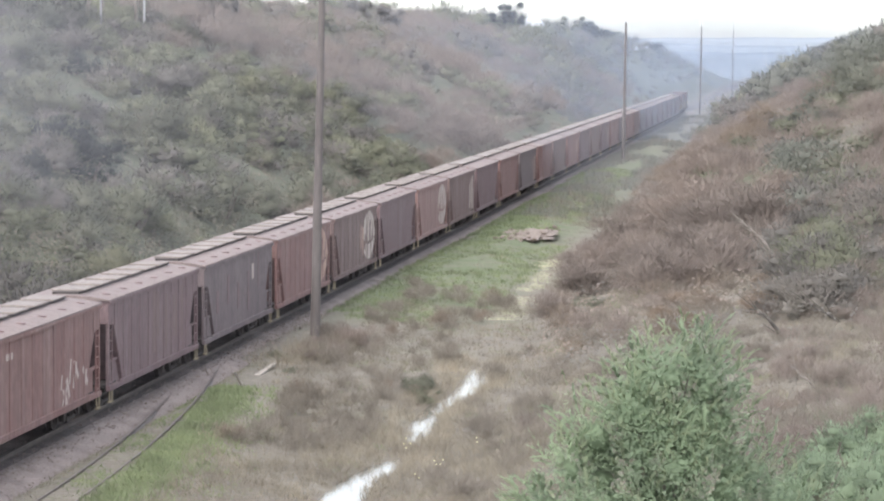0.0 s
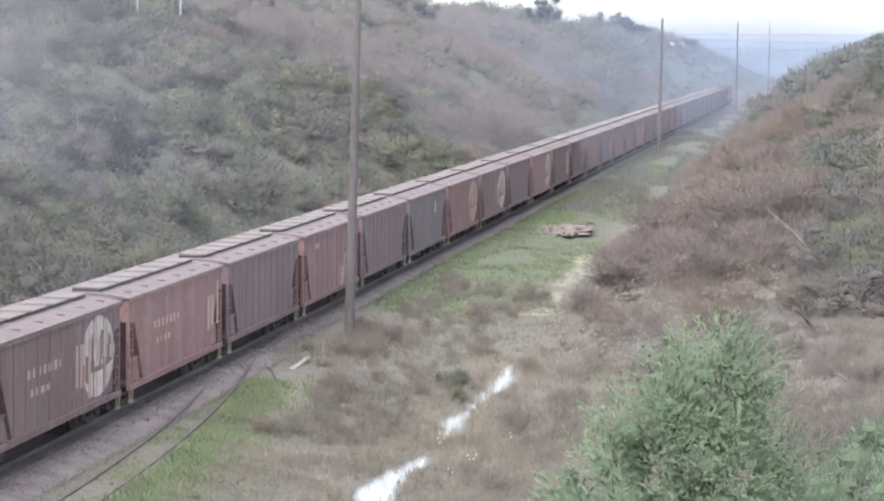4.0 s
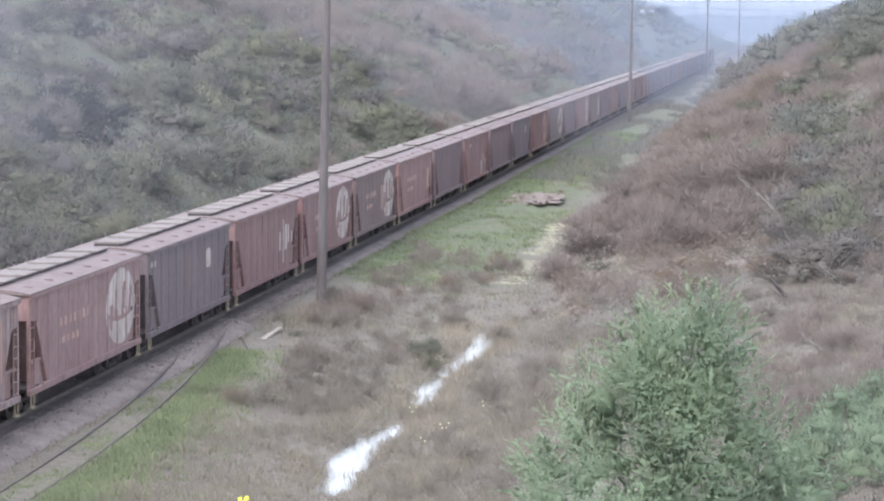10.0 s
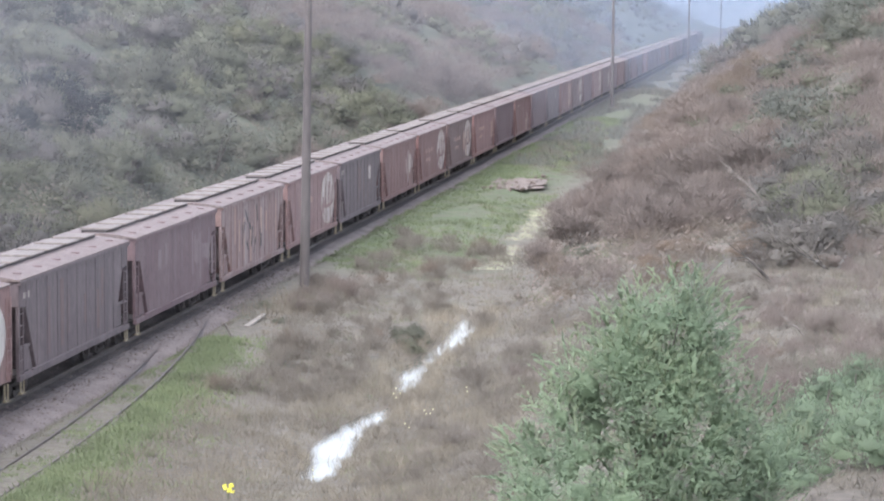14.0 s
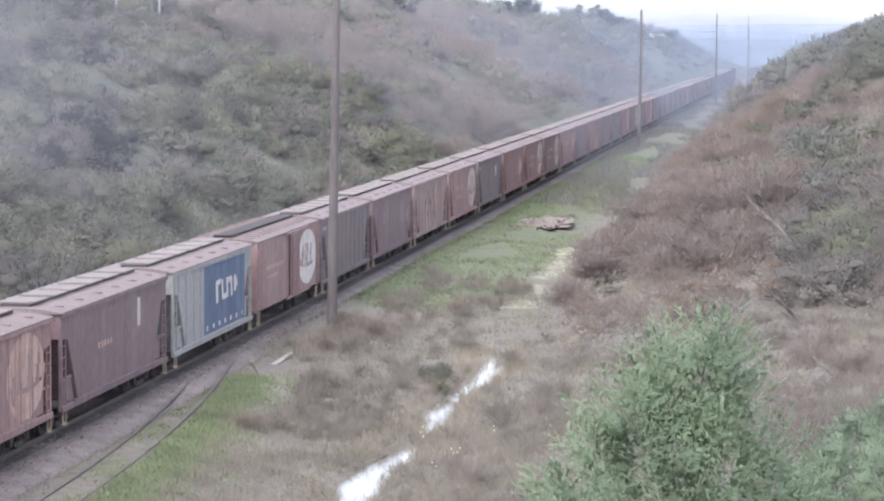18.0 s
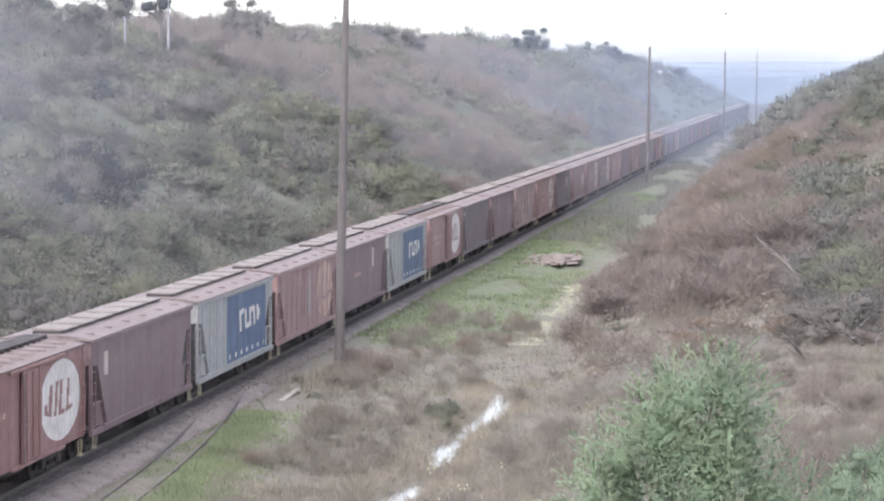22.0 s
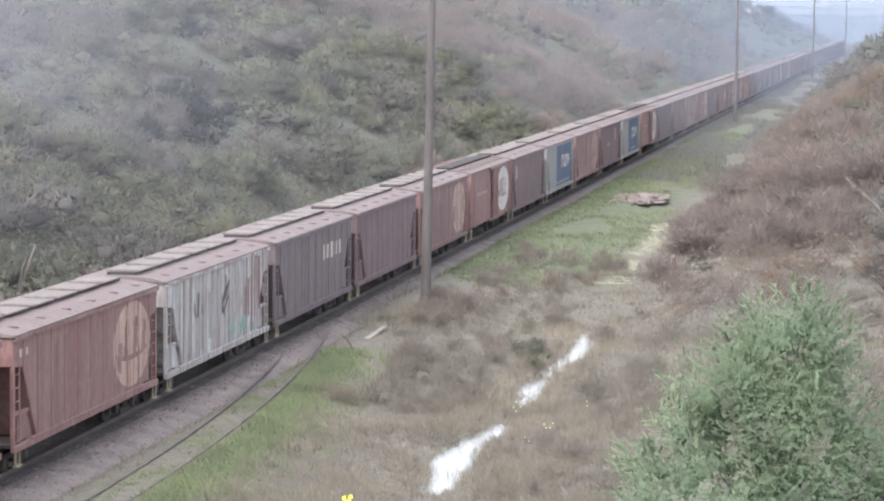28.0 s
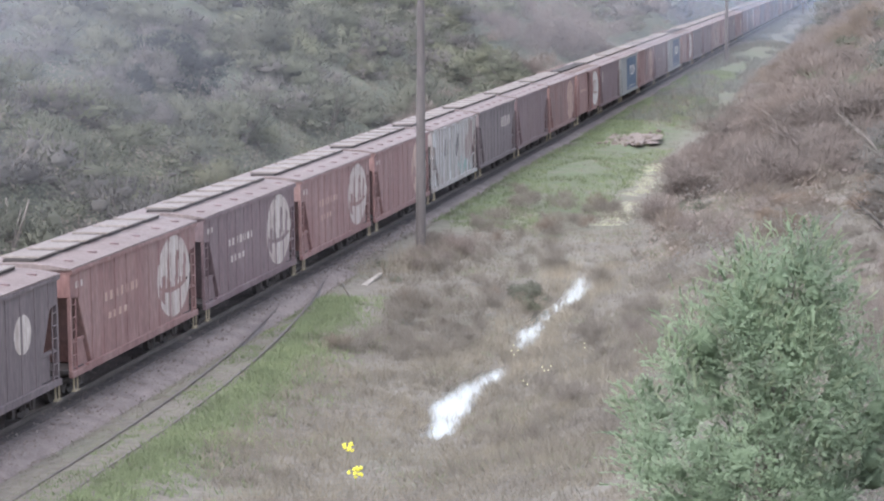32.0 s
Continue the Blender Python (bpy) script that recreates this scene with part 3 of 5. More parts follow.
                g.rotation_euler = (0, 0, 0)
                g.scale = (1, e, 1)
            place("chute", shared("chute", chute_mesh), UNDER_STEEL, root, (0, e * 2.0, 0.3))
    for e in (-1, 1):
        bogie(root, e * 4.75)
        c = place("coupler", shared("coupler", coupler_mesh), UNDER_STEEL, root, (0, e * 6.5, 0.72))
        c.rotation_euler = (0, 0, 0 if e > 0 else math.pi)
    for name, me, mat, text, at, size, tilt in marks:
        ob = place(name, me, mat, root, at, text)
        ob.scale, ob.rotation_euler = size, (tilt, 0, 0)
    return root


FULL = ((0, 0, 0), (1, 1, 1), 0.0)
OVAL_BARS = [(-0.72, -0.5, -0.75, 0.1), (-0.42, -0.22, -0.35, 0.62), (0.08, 0.26, -0.3, 0.62), (0.55, 0.72, -0.3, 0.62), (-0.8, 0.85, -0.42, -0.3)]


RIB_AT = [-5.5 + 1.1 * i for i in range(11)]


def logo(faded=False, y=3.75, ribs=True):
    """The railway's oval, as a plain worn shape with bare slanting bars; it runs over the ribs too."""
    me = shared("logo%s" % y, lambda: ellipse_mesh(y, 2.3, 1.8, 1.2, 0.1, OVAL_BARS, 0.12))
    mat = LOGO_FADED if faded else LOGO_WHITE
    out = [("logo", me, mat, "faded cream oval" if faded else "worn white oval", *FULL)]
    for q in RIB_AT if ribs else ():
        h = 1.2 * math.sqrt(max(0.0, 1 - ((q - y) / 1.8) ** 2))
        if h > 0.2:
            out.append(plate("logo_strip", q, 2.3 + 0.5 * h - 0.1, 0.1, h, mat, 0.017))
    return out


def solid_logo(y=4.0):
    me = shared("solid_logo%s" % y, lambda: ellipse_mesh(y, 2.32, 2.0, 1.15, 0.1, [(-0.78, -0.62, -0.4, 0.0), (-0.6, -0.42, -0.4, 0.45), (-0.3, -0.16, -0.4, 0.45), (-0.08, 0.06, -0.4, 0.45),
                (0.3, 0.42, -0.4, 0.45), (0.06, 0.22, -0.4, -0.25), (0.42, 0.62, -0.4, -0.25)], 0.1))
    return [("logo", me, LOGO_CLEAN, "white oval with dark bars", *FULL)]


def lettering(seed, cy=-1.6, cz=2.55, count=7, width=0.36, height=0.27, rows=2, mat=None):
    """Lettering that cannot be read, as plain bars."""
    r = random.Random(seed)
    return [plate("letter_bar", cy + (i - (count - 1) / 2) * width * 1.4 + 0.3 * k, cz - k * height * 2.0, width * r.uniform(0.6, 0.95), height * r.uniform(0.8, 1.0) * (1 - 0.2 * k), mat or LOGO_FADED)
            for k in range(rows) for i in range(count - 3 * k)]


def number(seed, y=-5.75, z=3.2):
    r = random.Random(seed)
    return [plate("letter_bar", y + 0.24 * i, z, 0.16, 0.2 * r.uniform(0.8, 1), LOGO_WHITE) for i in range(3)]


def streaks(seed, y0, y1, mat, count, z0=1.05, z1=3.5):
    """Run-down paint."""
    r = random.Random(seed)
    out = []
    for i in range(count):
        lo, hi = r.uniform(z0, (z0 + z1) / 2 - 0.2), r.uniform((z0 + z1) / 2 + 0.2, z1)
        out.append(plate("paint_streak", y0 + (y1 - y0) * (i + r.uniform(0.2, 0.8)) / count, (lo + hi) / 2, r.uniform(0.15, 0.5), hi - lo, mat, 0.003 + 0.0004 * i))
    return out


def blue_panel(mark_at=1.7, y0=-1.7, y1=5.0):
    """A blue field with a worn white mark and a row of small white squares."""
    out = [plate("blue_panel", (y0 + y1) / 2, 2.25, y1 - y0, 2.42, BLUE, 0.003, label="dark blue painted panel")]
    for dy, z, sy, sz in ((-1.5, 2.42, 0.3, 0.8), (-1.15, 2.76, 0.45, 0.2), (-0.6, 2.45, 0.28, 0.72), (-0.2, 2.16, 0.5, 0.2), (0.2, 2.45, 0.28, 0.75), (0.62, 2.72, 0.5, 0.2), (0.9, 2.42, 0.28, 0.7), (1.5, 2.5, 0.34, 0.6), (1.8, 2.5, 0.2, 0.3)):
        out.append(plate("mark_bar", mark_at + dy, z, sy, sz, LOGO_CLEAN, 0.032 + 0.0005 * dy, 0.12))
    out += [plate("panel_strip", q, 2.25, 0.135, 2.42, BLUE, 0.017) for q in RIB_AT if y0 < q < y1]
    return out + [plate("white_square", y0 + 0.5 + (y1 - y0 - 1.0) * i / 6, 1.25, 0.24, 0.17, LOGO_CLEAN, 0.009) for i in range(7)]


def disc(y, z, r):
    return [("mark", shared("disc%s%s%s" % (y, z, r), lambda: ellipse_mesh(y, z, 1.35 * r, r, 0.1)), LOGO_WHITE, "white round mark", *FULL)]


def strip_mark(y, z0, z1, w=0.42):
    return [plate("mark", y, (z0 + z1) / 2, w, z1 - z0, LOGO_WHITE, label="worn white strip")]


# from the last wagon seen to the first, by their number along the train
TRAIN = {
    -10: ("ribbed", DARK_GREY, "dark grey-brown ribbed hopper wagon with streaked sides", [number(1)]),
    -9: ("ribbed", DARK_GREY, "dark grey ribbed hopper wagon with a white round mark", [disc(3.4, 2.5, 0.5), number(2)]),
    -8: ("ribbed", BRICK_RED, "brick-red ribbed hopper wagon with a worn white oval", [logo(), lettering(3), number(3)]),
    -7: ("ribbed", MAROON, "dark maroon ribbed hopper wagon with a worn white oval", [logo(), lettering(4, mat=LOGO_WHITE), number(4)]),
    -6: ("ribbed", BRICK_RED, "red ribbed hopper wagon with a worn white oval and lettering", [logo(), lettering(5), number(5)]),
    -5: ("ribbed", BRICK_RED, "rust-red ribbed hopper wagon with a faded cream oval", [logo(faded=True), number(6), streaks(6, -4.5, 1.5, RUST_RED, 6)]),
    -4: ("ribbed", WORN_WHITE, "flaking white ribbed hopper wagon with rust and teal spray paint",
         [streaks(7, 2.9, 5.6, RUST_RED, 6), scrawl(8, 0.6, 4.8, 1.1, 1.6, 10, TEAL), scrawl(9, 0.1, 1.2, 1.9, 3.0, 6, BLACK_SPRAY), scrawl(43, -3.2, -2.0, 2.2, 2.7, 3, BLACK_SPRAY), streaks(44, -5.0, 0.0, PALE_GREY, 5)]),
    -3: ("ribbed", DARK_GREY, "dark grey-brown ribbed hopper wagon with worn white lettering", [lettering(10, 2.7, 2.7, 5, 0.5, 0.6, 1, LOGO_WHITE)]),
    -2: ("ribbed", MAROON, "dark maroon ribbed hopper wagon with dusty sides", [streaks(11, -2, 3, BROWN, 6)]),
    -1: ("ribbed", RUST_RED, "rust-brown ribbed hopper wagon with cream paint streaks", [logo(faded=True), streaks(12, 2.6, 5.4, LOGO_FADED, 6), streaks(13, -5, 0, BROWN, 5)]),
    0: ("boxcar", BRICK_RED, "brick-red steel boxcar with a white oval beside its door", [solid_logo(4.0), lettering(14, -2.8, 2.5, 8, 0.3, 0.18, 1)]),
    1: ("smooth", MAROON, "dark maroon smooth-sided hopper wagon", [strip_mark(-4.7, 2.5, 3.2)]),
    2: ("ribbed", PALE_GREY, "pale grey ribbed hopper wagon with a dark blue panel", [blue_panel(1.9)]),
    3: ("ribbed", ORANGE_RUST, "rust-red ribbed hopper wagon with a worn cream oval", [logo(faded=True), streaks(16, -1.5, 1.2, PALE_GREY, 2), streaks(17, -5, 0, RUST_RED, 5)]),
    4: ("smooth", MAROON, "dark purple-maroon smooth hopper wagon with a white strip", [strip_mark(2.6, 2.4, 3.3), lettering(18, -1.5, 2.3, 5, 0.25, 0.2, 1)]),
    5: ("ribbed", PALE_GREY, "grey ribbed hopper wagon with a dark blue panel", [blue_panel()]),
    6: ("boxcar", ORANGE_RUST, "orange-brown steel boxcar with a white oval beside its door", [solid_logo(4.0), lettering(20, -2.8, 2.5, 8, 0.3, 0.18, 2)]),
    7: ("ribbed", DARK_GREY, "dark grey ribbed hopper wagon with streaked sides", [number(21), streaks(21, -4, 4, BROWN, 6)]),
    8: ("smooth", MAROON, "maroon smooth-sided hopper wagon with faint pale smears", [streaks(40, 2.2, 5.7, FAINT, 9, 1.2, 3.3), streaks(41, -3.0, -1.5, FAINT, 2, 2.2, 3.2)]),
    9: ("ribbed", STREAKED, "rust and white streaked hopper wagon with dark spray paint", [scrawl(22, -2.5, 1.5, 1.4, 3.0, 12, BLACK_SPRAY), streaks(23, -4.5, 5, LOGO_FADED, 9)]),
    10: ("ribbed", ORANGE_RUST, "orange-red ribbed hopper wagon with a worn white oval", [logo(), lettering(24)]),
    11: ("ribbed", DARK_GREY, "dark grey-brown ribbed hopper wagon with a round white mark", [disc(2.7, 2.7, 0.36), streaks(25, -1.5, 3.5, BROWN, 5), number(25)]),
    12: ("ribbed", RUST_RED, "red-brown ribbed hopper wagon with white spray streaks", [streaks(26, 2.2, 5.0, LOGO_WHITE, 5, 1.2, 3.2), streaks(27, -4, 1, BRICK_RED, 5)]),
    13: ("ribbed", RUST_RED, "red-brown ribbed hopper wagon with a worn white oval", [logo(), lettering(28)]),
    14: ("ribbed", BROWN, "brown ribbed hopper wagon with white streaks and oval", [logo(), streaks(29, 1.0, 5.0, LOGO_FADED, 5), lettering(30)]),
    15: ("smooth", BRICK_RED, "brick-red smooth hopper wagon with white streaks at one end", [streaks(31, 4.0, 5.8, LOGO_FADED, 3, 1.6, 3.4), lettering(32)]),
    16: ("ribbed", MAROON, "dark maroon ribbed hopper wagon", [streaks(33, -5, 5, BROWN, 6)]),
    17: ("ribbed", RUST_RED, "dark red-brown ribbed hopper wagon with white spray paint", [number(34, -3.6, 3.1), scrawl(35, 1.8, 4.6, 1.2, 2.0, 9, LOGO_WHITE)]),
    18: ("ribbed", MAROON, "dark purple-brown ribbed hopper wagon", [streaks(36, -1, 4, BROWN, 5)]),
    19: ("smooth", DARK_GREY, "dark brown hopper wagon with a small white mark", [strip_mark(2.4, 2.5, 3.1), streaks(37, -5, 4, MAROON, 5)]),
    20: ("ribbed", RUST_RED, "reddish-brown ribbed hopper wagon with a faded oval", [logo(faded=True)]),
    21: ("ribbed", BROWN, "brown ribbed hopper wagon with white blotches", [logo(), streaks(38, 1.0, 2.4, LOGO_FADED, 3)]),
    22: ("smooth", MAROON, "dark maroon smooth hopper wagon", []),
    23: ("ribbed", ORANGE_RUST, "red-brown ribbed hopper wagon with a white oval", [logo()]),
    24: ("ribbed", BROWN, "grey-brown ribbed hopper wagon with a whitened end", [streaks(39, 3.5, 5.8, LOGO_WHITE, 4)]),
}
FAR_PAINT = [BROWN, MAROON, RUST_RED, DARK_GREY, RUST_RED, BROWN, BRICK_RED, MAROON]
WAGONS = []
for k in range(-10, 46):
    if k in TRAIN:
        kind_, paint_, label_, marks_ = TRAIN[k]
        WAGONS.append((k, wagon(k, kind_, paint_, label_, sum(marks_, []), near=k < 26)))
    else:
        paint_ = FAR_PAINT[k % 8] if k < 38 else (DARK_GREY, MAROON)[k % 2]
        extra = streaks(50 + k, 3.0, 5.6, LOGO_FADED, 3) if k in (27, 30, 33, 37) else []
        WAGONS.append((k, wagon(k, "ribbed", paint_, "dusty red-brown hopper wagon far up the train", extra, near=False)))


def locomotive():
    """A hooded diesel: frame, long hood, cab, tanks and six-wheeled bogies."""
    root = tagged(new("locomotive"), "dark grey diesel locomotive hauling the goods train", "locomotive")
    place("frame", simple("frame", (0, 0, 1.1, 2.7, 17.2, 0.3), (0, 0, 0.75, 1.9, 4.0, 0.5), bevel=0.03), UNDER_STEEL, root)
    place("hood", simple("hood", (0, -2.0, 2.35, 1.8, 12.0, 2.2), (0, -6.0, 3.5, 1.3, 1.6, 0.25), (0, -2.5, 3.5, 1.2, 2.0, 0.25), bevel=0.08), DARK_GREY, root)
    place("nose", simple("nose", (0, 7.3, 2.0, 1.8, 2.0, 1.5), bevel=0.1), DARK_GREY, root)
    cab = place("cab", simple("cab", (0, 5.2, 2.55, 2.7, 2.3, 2.7), bevel=0.1), DARK_GREY, root)
    glass, n, l, b = material("cab_glass", 0.08)
    b.inputs["Base Color"].default_value = (0.02, 0.025, 0.03, 1)
    for s in (-1, 1):
        place("window", simple("window", (s * 1.355, 5.2, 3.1, 0.03, 1.3, 0.7)), glass, cab)
        place("handrail", simple("handrail", (s * 1.3, -2.0, 2.2, 0.05, 11.5, 0.05), *[(s * 1.3, -7.5 + 2.2 * i, 1.7, 0.05, 0.05, 1.0) for i in range(6)]), STEP_YELLOW, root)
    place("exhaust_stack", simple("exhaust_stack", (0, -1.0, 3.65, 0.5, 0.7, 0.4), bevel=0.05), UNDER_STEEL, root)
    for e in (-5.5, 5.5):
        bogie(root, e - 0.9)
        bogie(root, e + 0.9)
    return root


LOCOS = [(46, locomotive())]
LOCOS.append((47.3, copy_thing(LOCOS[0][1], pose(0, 0, 0))))


# ---- plants ----
def turned(n, r):
    """Random unit vectors."""
    v = r.normal(size=(n, 3))
    return v / np.linalg.norm(v, axis=1, keepdims=True)


def unit(v):
    return v / (np.linalg.norm(v, axis=1, keepdims=True) + 1e-9)


def leaf_blades(points, normals, size, r, slim=0.55):
    """One leaf or leaf spray for each point: a pointed blade that looks along its normal."""
    n = len(points)
    a = unit(np.cross(normals, turned(n, r)))
    b = np.cross(normals, a)
    s = (size * r.uniform(0.6, 1.35, n))[:, None]
    return np.stack([points - a * s, points + a * s * 0.6 - b * s * slim, points + a * s * 0.6 + b * s * slim], 1)


def stalk_blades(points, ways, lengths, widths, look_to, r):
    """One thin stalk or twig for each point, its flat side towards look_to, and its normals."""
    side = unit(np.cross(ways, look_to)) * widths
    blades = np.stack([points - side, points + side, points + ways * lengths], 1)
    g = unit(np.cross(blades[:, 1] - blades[:, 0], blades[:, 2] - blades[:, 0]))
    return blades.reshape(-1, 3), np.repeat(g, 3, axis=0)


def leafy(points, want, size, r, slim=0.5, stray=0.4):
    """Leaves that follow a plant's surface: vertices and soft normals."""
    want = unit(want)
    return leaf_blades(points, unit(want + turned(len(points), r) * stray * 0.7), size, r, slim).reshape(-1, 3), np.repeat(want, 3, axis=0)


def triples(v):
    return [tuple(t) for t in np.arange(len(v)).reshape(-1, 3)]


ICO = None


def ico():
    global ICO
    if ICO is None:
        bm = bmesh.new()
        bmesh.ops.create_icosphere(bm, subdivisions=1, radius=1)
        bm.verts.ensure_lookup_table()
        ICO = np.array([v.co for v in bm.verts]), [tuple(v.index for v in f.verts) for f in bm.faces]
        bm.free()
    return ICO


def crown_arrays(seed, width, height, leaves, leaf, lobes=8, low=0.1, core=0.84, slim=0.12, bare=False):
    """A bush crown: leaves or fine twigs on uneven lobes round denser cores; vertices, faces and normals."""
    r = np.random.default_rng(seed)
    c = np.stack([r.uniform(-0.4, 0.4, lobes) * width, r.uniform(-0.4, 0.4, lobes) * width, r.uniform(low + 0.1, 0.82, lobes) * height], 1)
    c[:, 2] *= 1.0 - 0.6 * np.minimum(1, np.hypot(c[:, 0], c[:, 1]) / (0.55 * width)) ** 2
    big = 1.0 if lobes < 7 else (8.0 / lobes) ** 0.3
    rad = np.stack([r.uniform(0.17, 0.31, lobes) * width, r.uniform(0.17, 0.31, lobes) * width, r.uniform(0.15, 0.27, lobes) * height], 1) * big
    k = r.integers(0, lobes, leaves)
    d = turned(leaves, r)
    d[:, 2] = np.where(d[:, 2] < -0.75, -d[:, 2], d[:, 2])
    p = c[k] + d * rad[k] * (0.9 * core + (1.2 - 0.9 * core) * r.random(leaves) ** (0.6 if bare else 0.8))[:, None]
    p[:, 2] = np.maximum(p[:, 2], 0.05)
    mid = np.array([0, 0, 0.25 * height])
    out = (p - mid) / np.array([0.5 * width, 0.5 * width, 0.6 * height])
    want = d * 0.4 + out * 0.55 + turned(leaves, r) * 0.15 + np.array([0, 0, 0.3])
    way = unit(d * 0.5 + turned(leaves, r) * 0.6 + np.array([0, 0, 0.6]))
    ln, w = leaf * r.uniform(1.8, 5.5, leaves)[:, None], leaf * slim * r.uniform(0.6, 1.4, leaves)[:, None]
    v, nv = stalk_blades(p, way, ln, w, unit(want), r)
    if not bare:
        nv = np.repeat(unit(want), 3, axis=0)
    iv, fi = ico()
    vs, ns, fs = [v], [nv], triples(v)
    base = len(v)
    for i in range(lobes if core else 0):
        q = c[i] + iv * rad[i] * core * r.uniform(0.82, 1.14, (len(iv), 1))
        vs.append(q)
        w = iv * 0.3 + 0.6 * (q - mid) / np.array([0.5 * width, 0.5 * width, 0.6 * height]) + np.array([0, 0, 0.25])
        ns.append(w / np.linalg.norm(w, axis=1, keepdims=True))
        fs += [tuple(j + base for j in t) for t in fi]
        base += len(iv)
    return np.concatenate(vs), fs, np.concatenate(ns)


def twig_arrays(seed, width, height, twigs, size=0.07, lobes=9, core=0.0):
    """A bare thicket: short fine shoots all over a rounded, uneven dome."""
    return crown_arrays(seed, width, height, twigs, size, lobes, 0.05, core, bare=True)


def stems_mesh(seed, width, height, count=5):
    r = random.Random(seed)
    bm = bmesh.new()
    for _ in range(count):
        top = (r.uniform(-0.3, 0.3) * width, r.uniform(-0.3, 0.3) * width, height * r.uniform(0.5, 0.75))
        rod(bm, (r.uniform(-0.1, 0.1), r.uniform(-0.1, 0.1), -0.3), top, 0.03 * height, 6, 0.008 * height)
    return bm_mesh("stems", bm)


def bush_kinds():
    """Six leafy and four bare bushes, each a crown and its stems."""
    kinds = []
    for i in range(6):
        w, h = (3.0, 2.4) if i % 2 else (3.6, 2.8)
        v, f, nv = crown_arrays(100 + i, w, h, 3100, 0.062, 17, core=0.46, slim=0.4)
        me = mesh_of("crown", v, f, normals=nv)
        me.materials.append(None)
        kinds.append((me, stems_mesh(i, w, h)))
    for i in range(4):
        v, f, nv = twig_arrays(200 + i, 3.0, 2.5, 2900, 0.1, 12)
        me = mesh_of("twigs", v, f, normals=nv)
        me.materials.append(None)
        kinds.append((me, stems_mesh(20 + i, 2.4, 2.2)))
    return kinds


BUSHES = bush_kinds()
WORDS = {LEAF_DARK: "dark green leafy", LEAF_DUSK: "dull olive-green leafy", FEATHER: "fresh green leafy", LEAF_BRIGHT: "light green leafy", LEAF_GREEN: "mid-green leafy", LEAF_GREY: "grey-green leafy", TWIG: "bare grey-brown",
         RUSTY_TWIG: "dry reddish-brown"}


def bush(kind, x, y, size, mat, where, group, squat=1.0):
    crown, stems = BUSHES[kind]
    root = tagged(new("bush"), WORDS[mat] + " bush " + where, "bush", group)
    root.location = (x, y, ground_z(x, y) - 0.08)
    root.rotation_euler = (0, 0, (x * 7.3 + y * 3.1) % 6.28)
    root.scale = (size, size, size * squat * (0.72 + 0.28 * ((x * 3.7 + y * 1.3) % 1.0)))
    place("crown", crown, mat, root)
    place("woody_base", stems, BARK, root)
    return root


def bare_share(x, y):
    """Where on the far bank the scrub is bare rather than leafy."""
    return 0.8 * noise.noise(Vector((x * 0.07, y * 0.022, 5.0))) + mixed(-0.42, 0.3, (y - 160) / 90) + 0.3 * mixed(0, 1, (x + 10) / 3) - mixed(0, 0.25, (y - 420) / 150)


def plant_left_bank():
    """The bushes that can be told apart on the bank across the track."""
    r = random.Random(11)
    spots, tries = [], 0
    while len(spots) < 118 and tries < 30000:
        tries += 1
        y = 72 + 190 * r.random() ** 1.1
        x = -5.2 - 34 * r.random()
        if 22.94 - 0.37 * y > x + 3 or 22.94 - 0.1 * y < x:
            continue
        s = r.uniform(0.75, 1.4)
        if all((x - a) ** 2 + (y - b) ** 2 > (1.35 * (s + c)) ** 2 for a, b, c in spots):
            spots.append((x, y, s))
    for _ in range(22):
        y = r.uniform(66, 128)
        x = r.uniform(-4.9, -14)
        if 22.94 - 0.37 * y < x + 2:
            spots.append((x, y, r.uniform(0.4, 0.8)))
    for x, y, s in spots:
        q = r.random()
        if bare_share(x, y) + r.uniform(-0.25, 0.25) > 0.12:
            bush(6 + r.randrange(4), x, y, s * 1.15, TWIG, "on the bank across the track", "bushes on the bank across the track")
        else:
            mat = LEAF_BRIGHT if q > 0.62 else (LEAF_GREEN if q > 0.25 else LEAF_GREY)
            bush(r.randrange(6), x, y, s, mat, "on the bank across the track", "bushes on the bank across the track")
    # the deep-green thicket and the dark broken crown above it
    for x, y, s in ((-14.8, 129.5, 0.95), (-12.9, 128.0, 1.0), (-11.4, 127.5, 0.8), (-12.3, 121.0, 0.75), (-15.0, 137.5, 0.85), (-12.7, 133.5, 0.85), (-10.6, 122.5, 0.6)):
        bush(r.randrange(6), x, y, s, LEAF_DARK, "in a thicket across the track", "bushes on the bank across the track", 1.05)
    for x, y, s in ((-22.8, 166.5, 0.7), (-22.0, 168.5, 0.45)):
        bush(2, x, y, s, LEAF_DARK, "standing out on the bank", "bushes on the bank across the track", 1.3)
    # pale-topped rounded bushes
    for x, y, s in ((-13.4, 234.5, 1.5), (-14.0, 240.0, 1.2), (-18.0, 196.5, 1.2), (-15.4, 151.0, 1.2), (-7.9, 125.5, 0.8), (-18.9, 143.5, 1.2), (-11.2, 147.0, 1.1), (-16.9, 218.0, 1.1)):
        bush(r.randrange(6), x, y, s, LEAF_BRIGHT, "on the bank across the track", "bushes on the bank across the track", 0.9)


plant_left_bank()


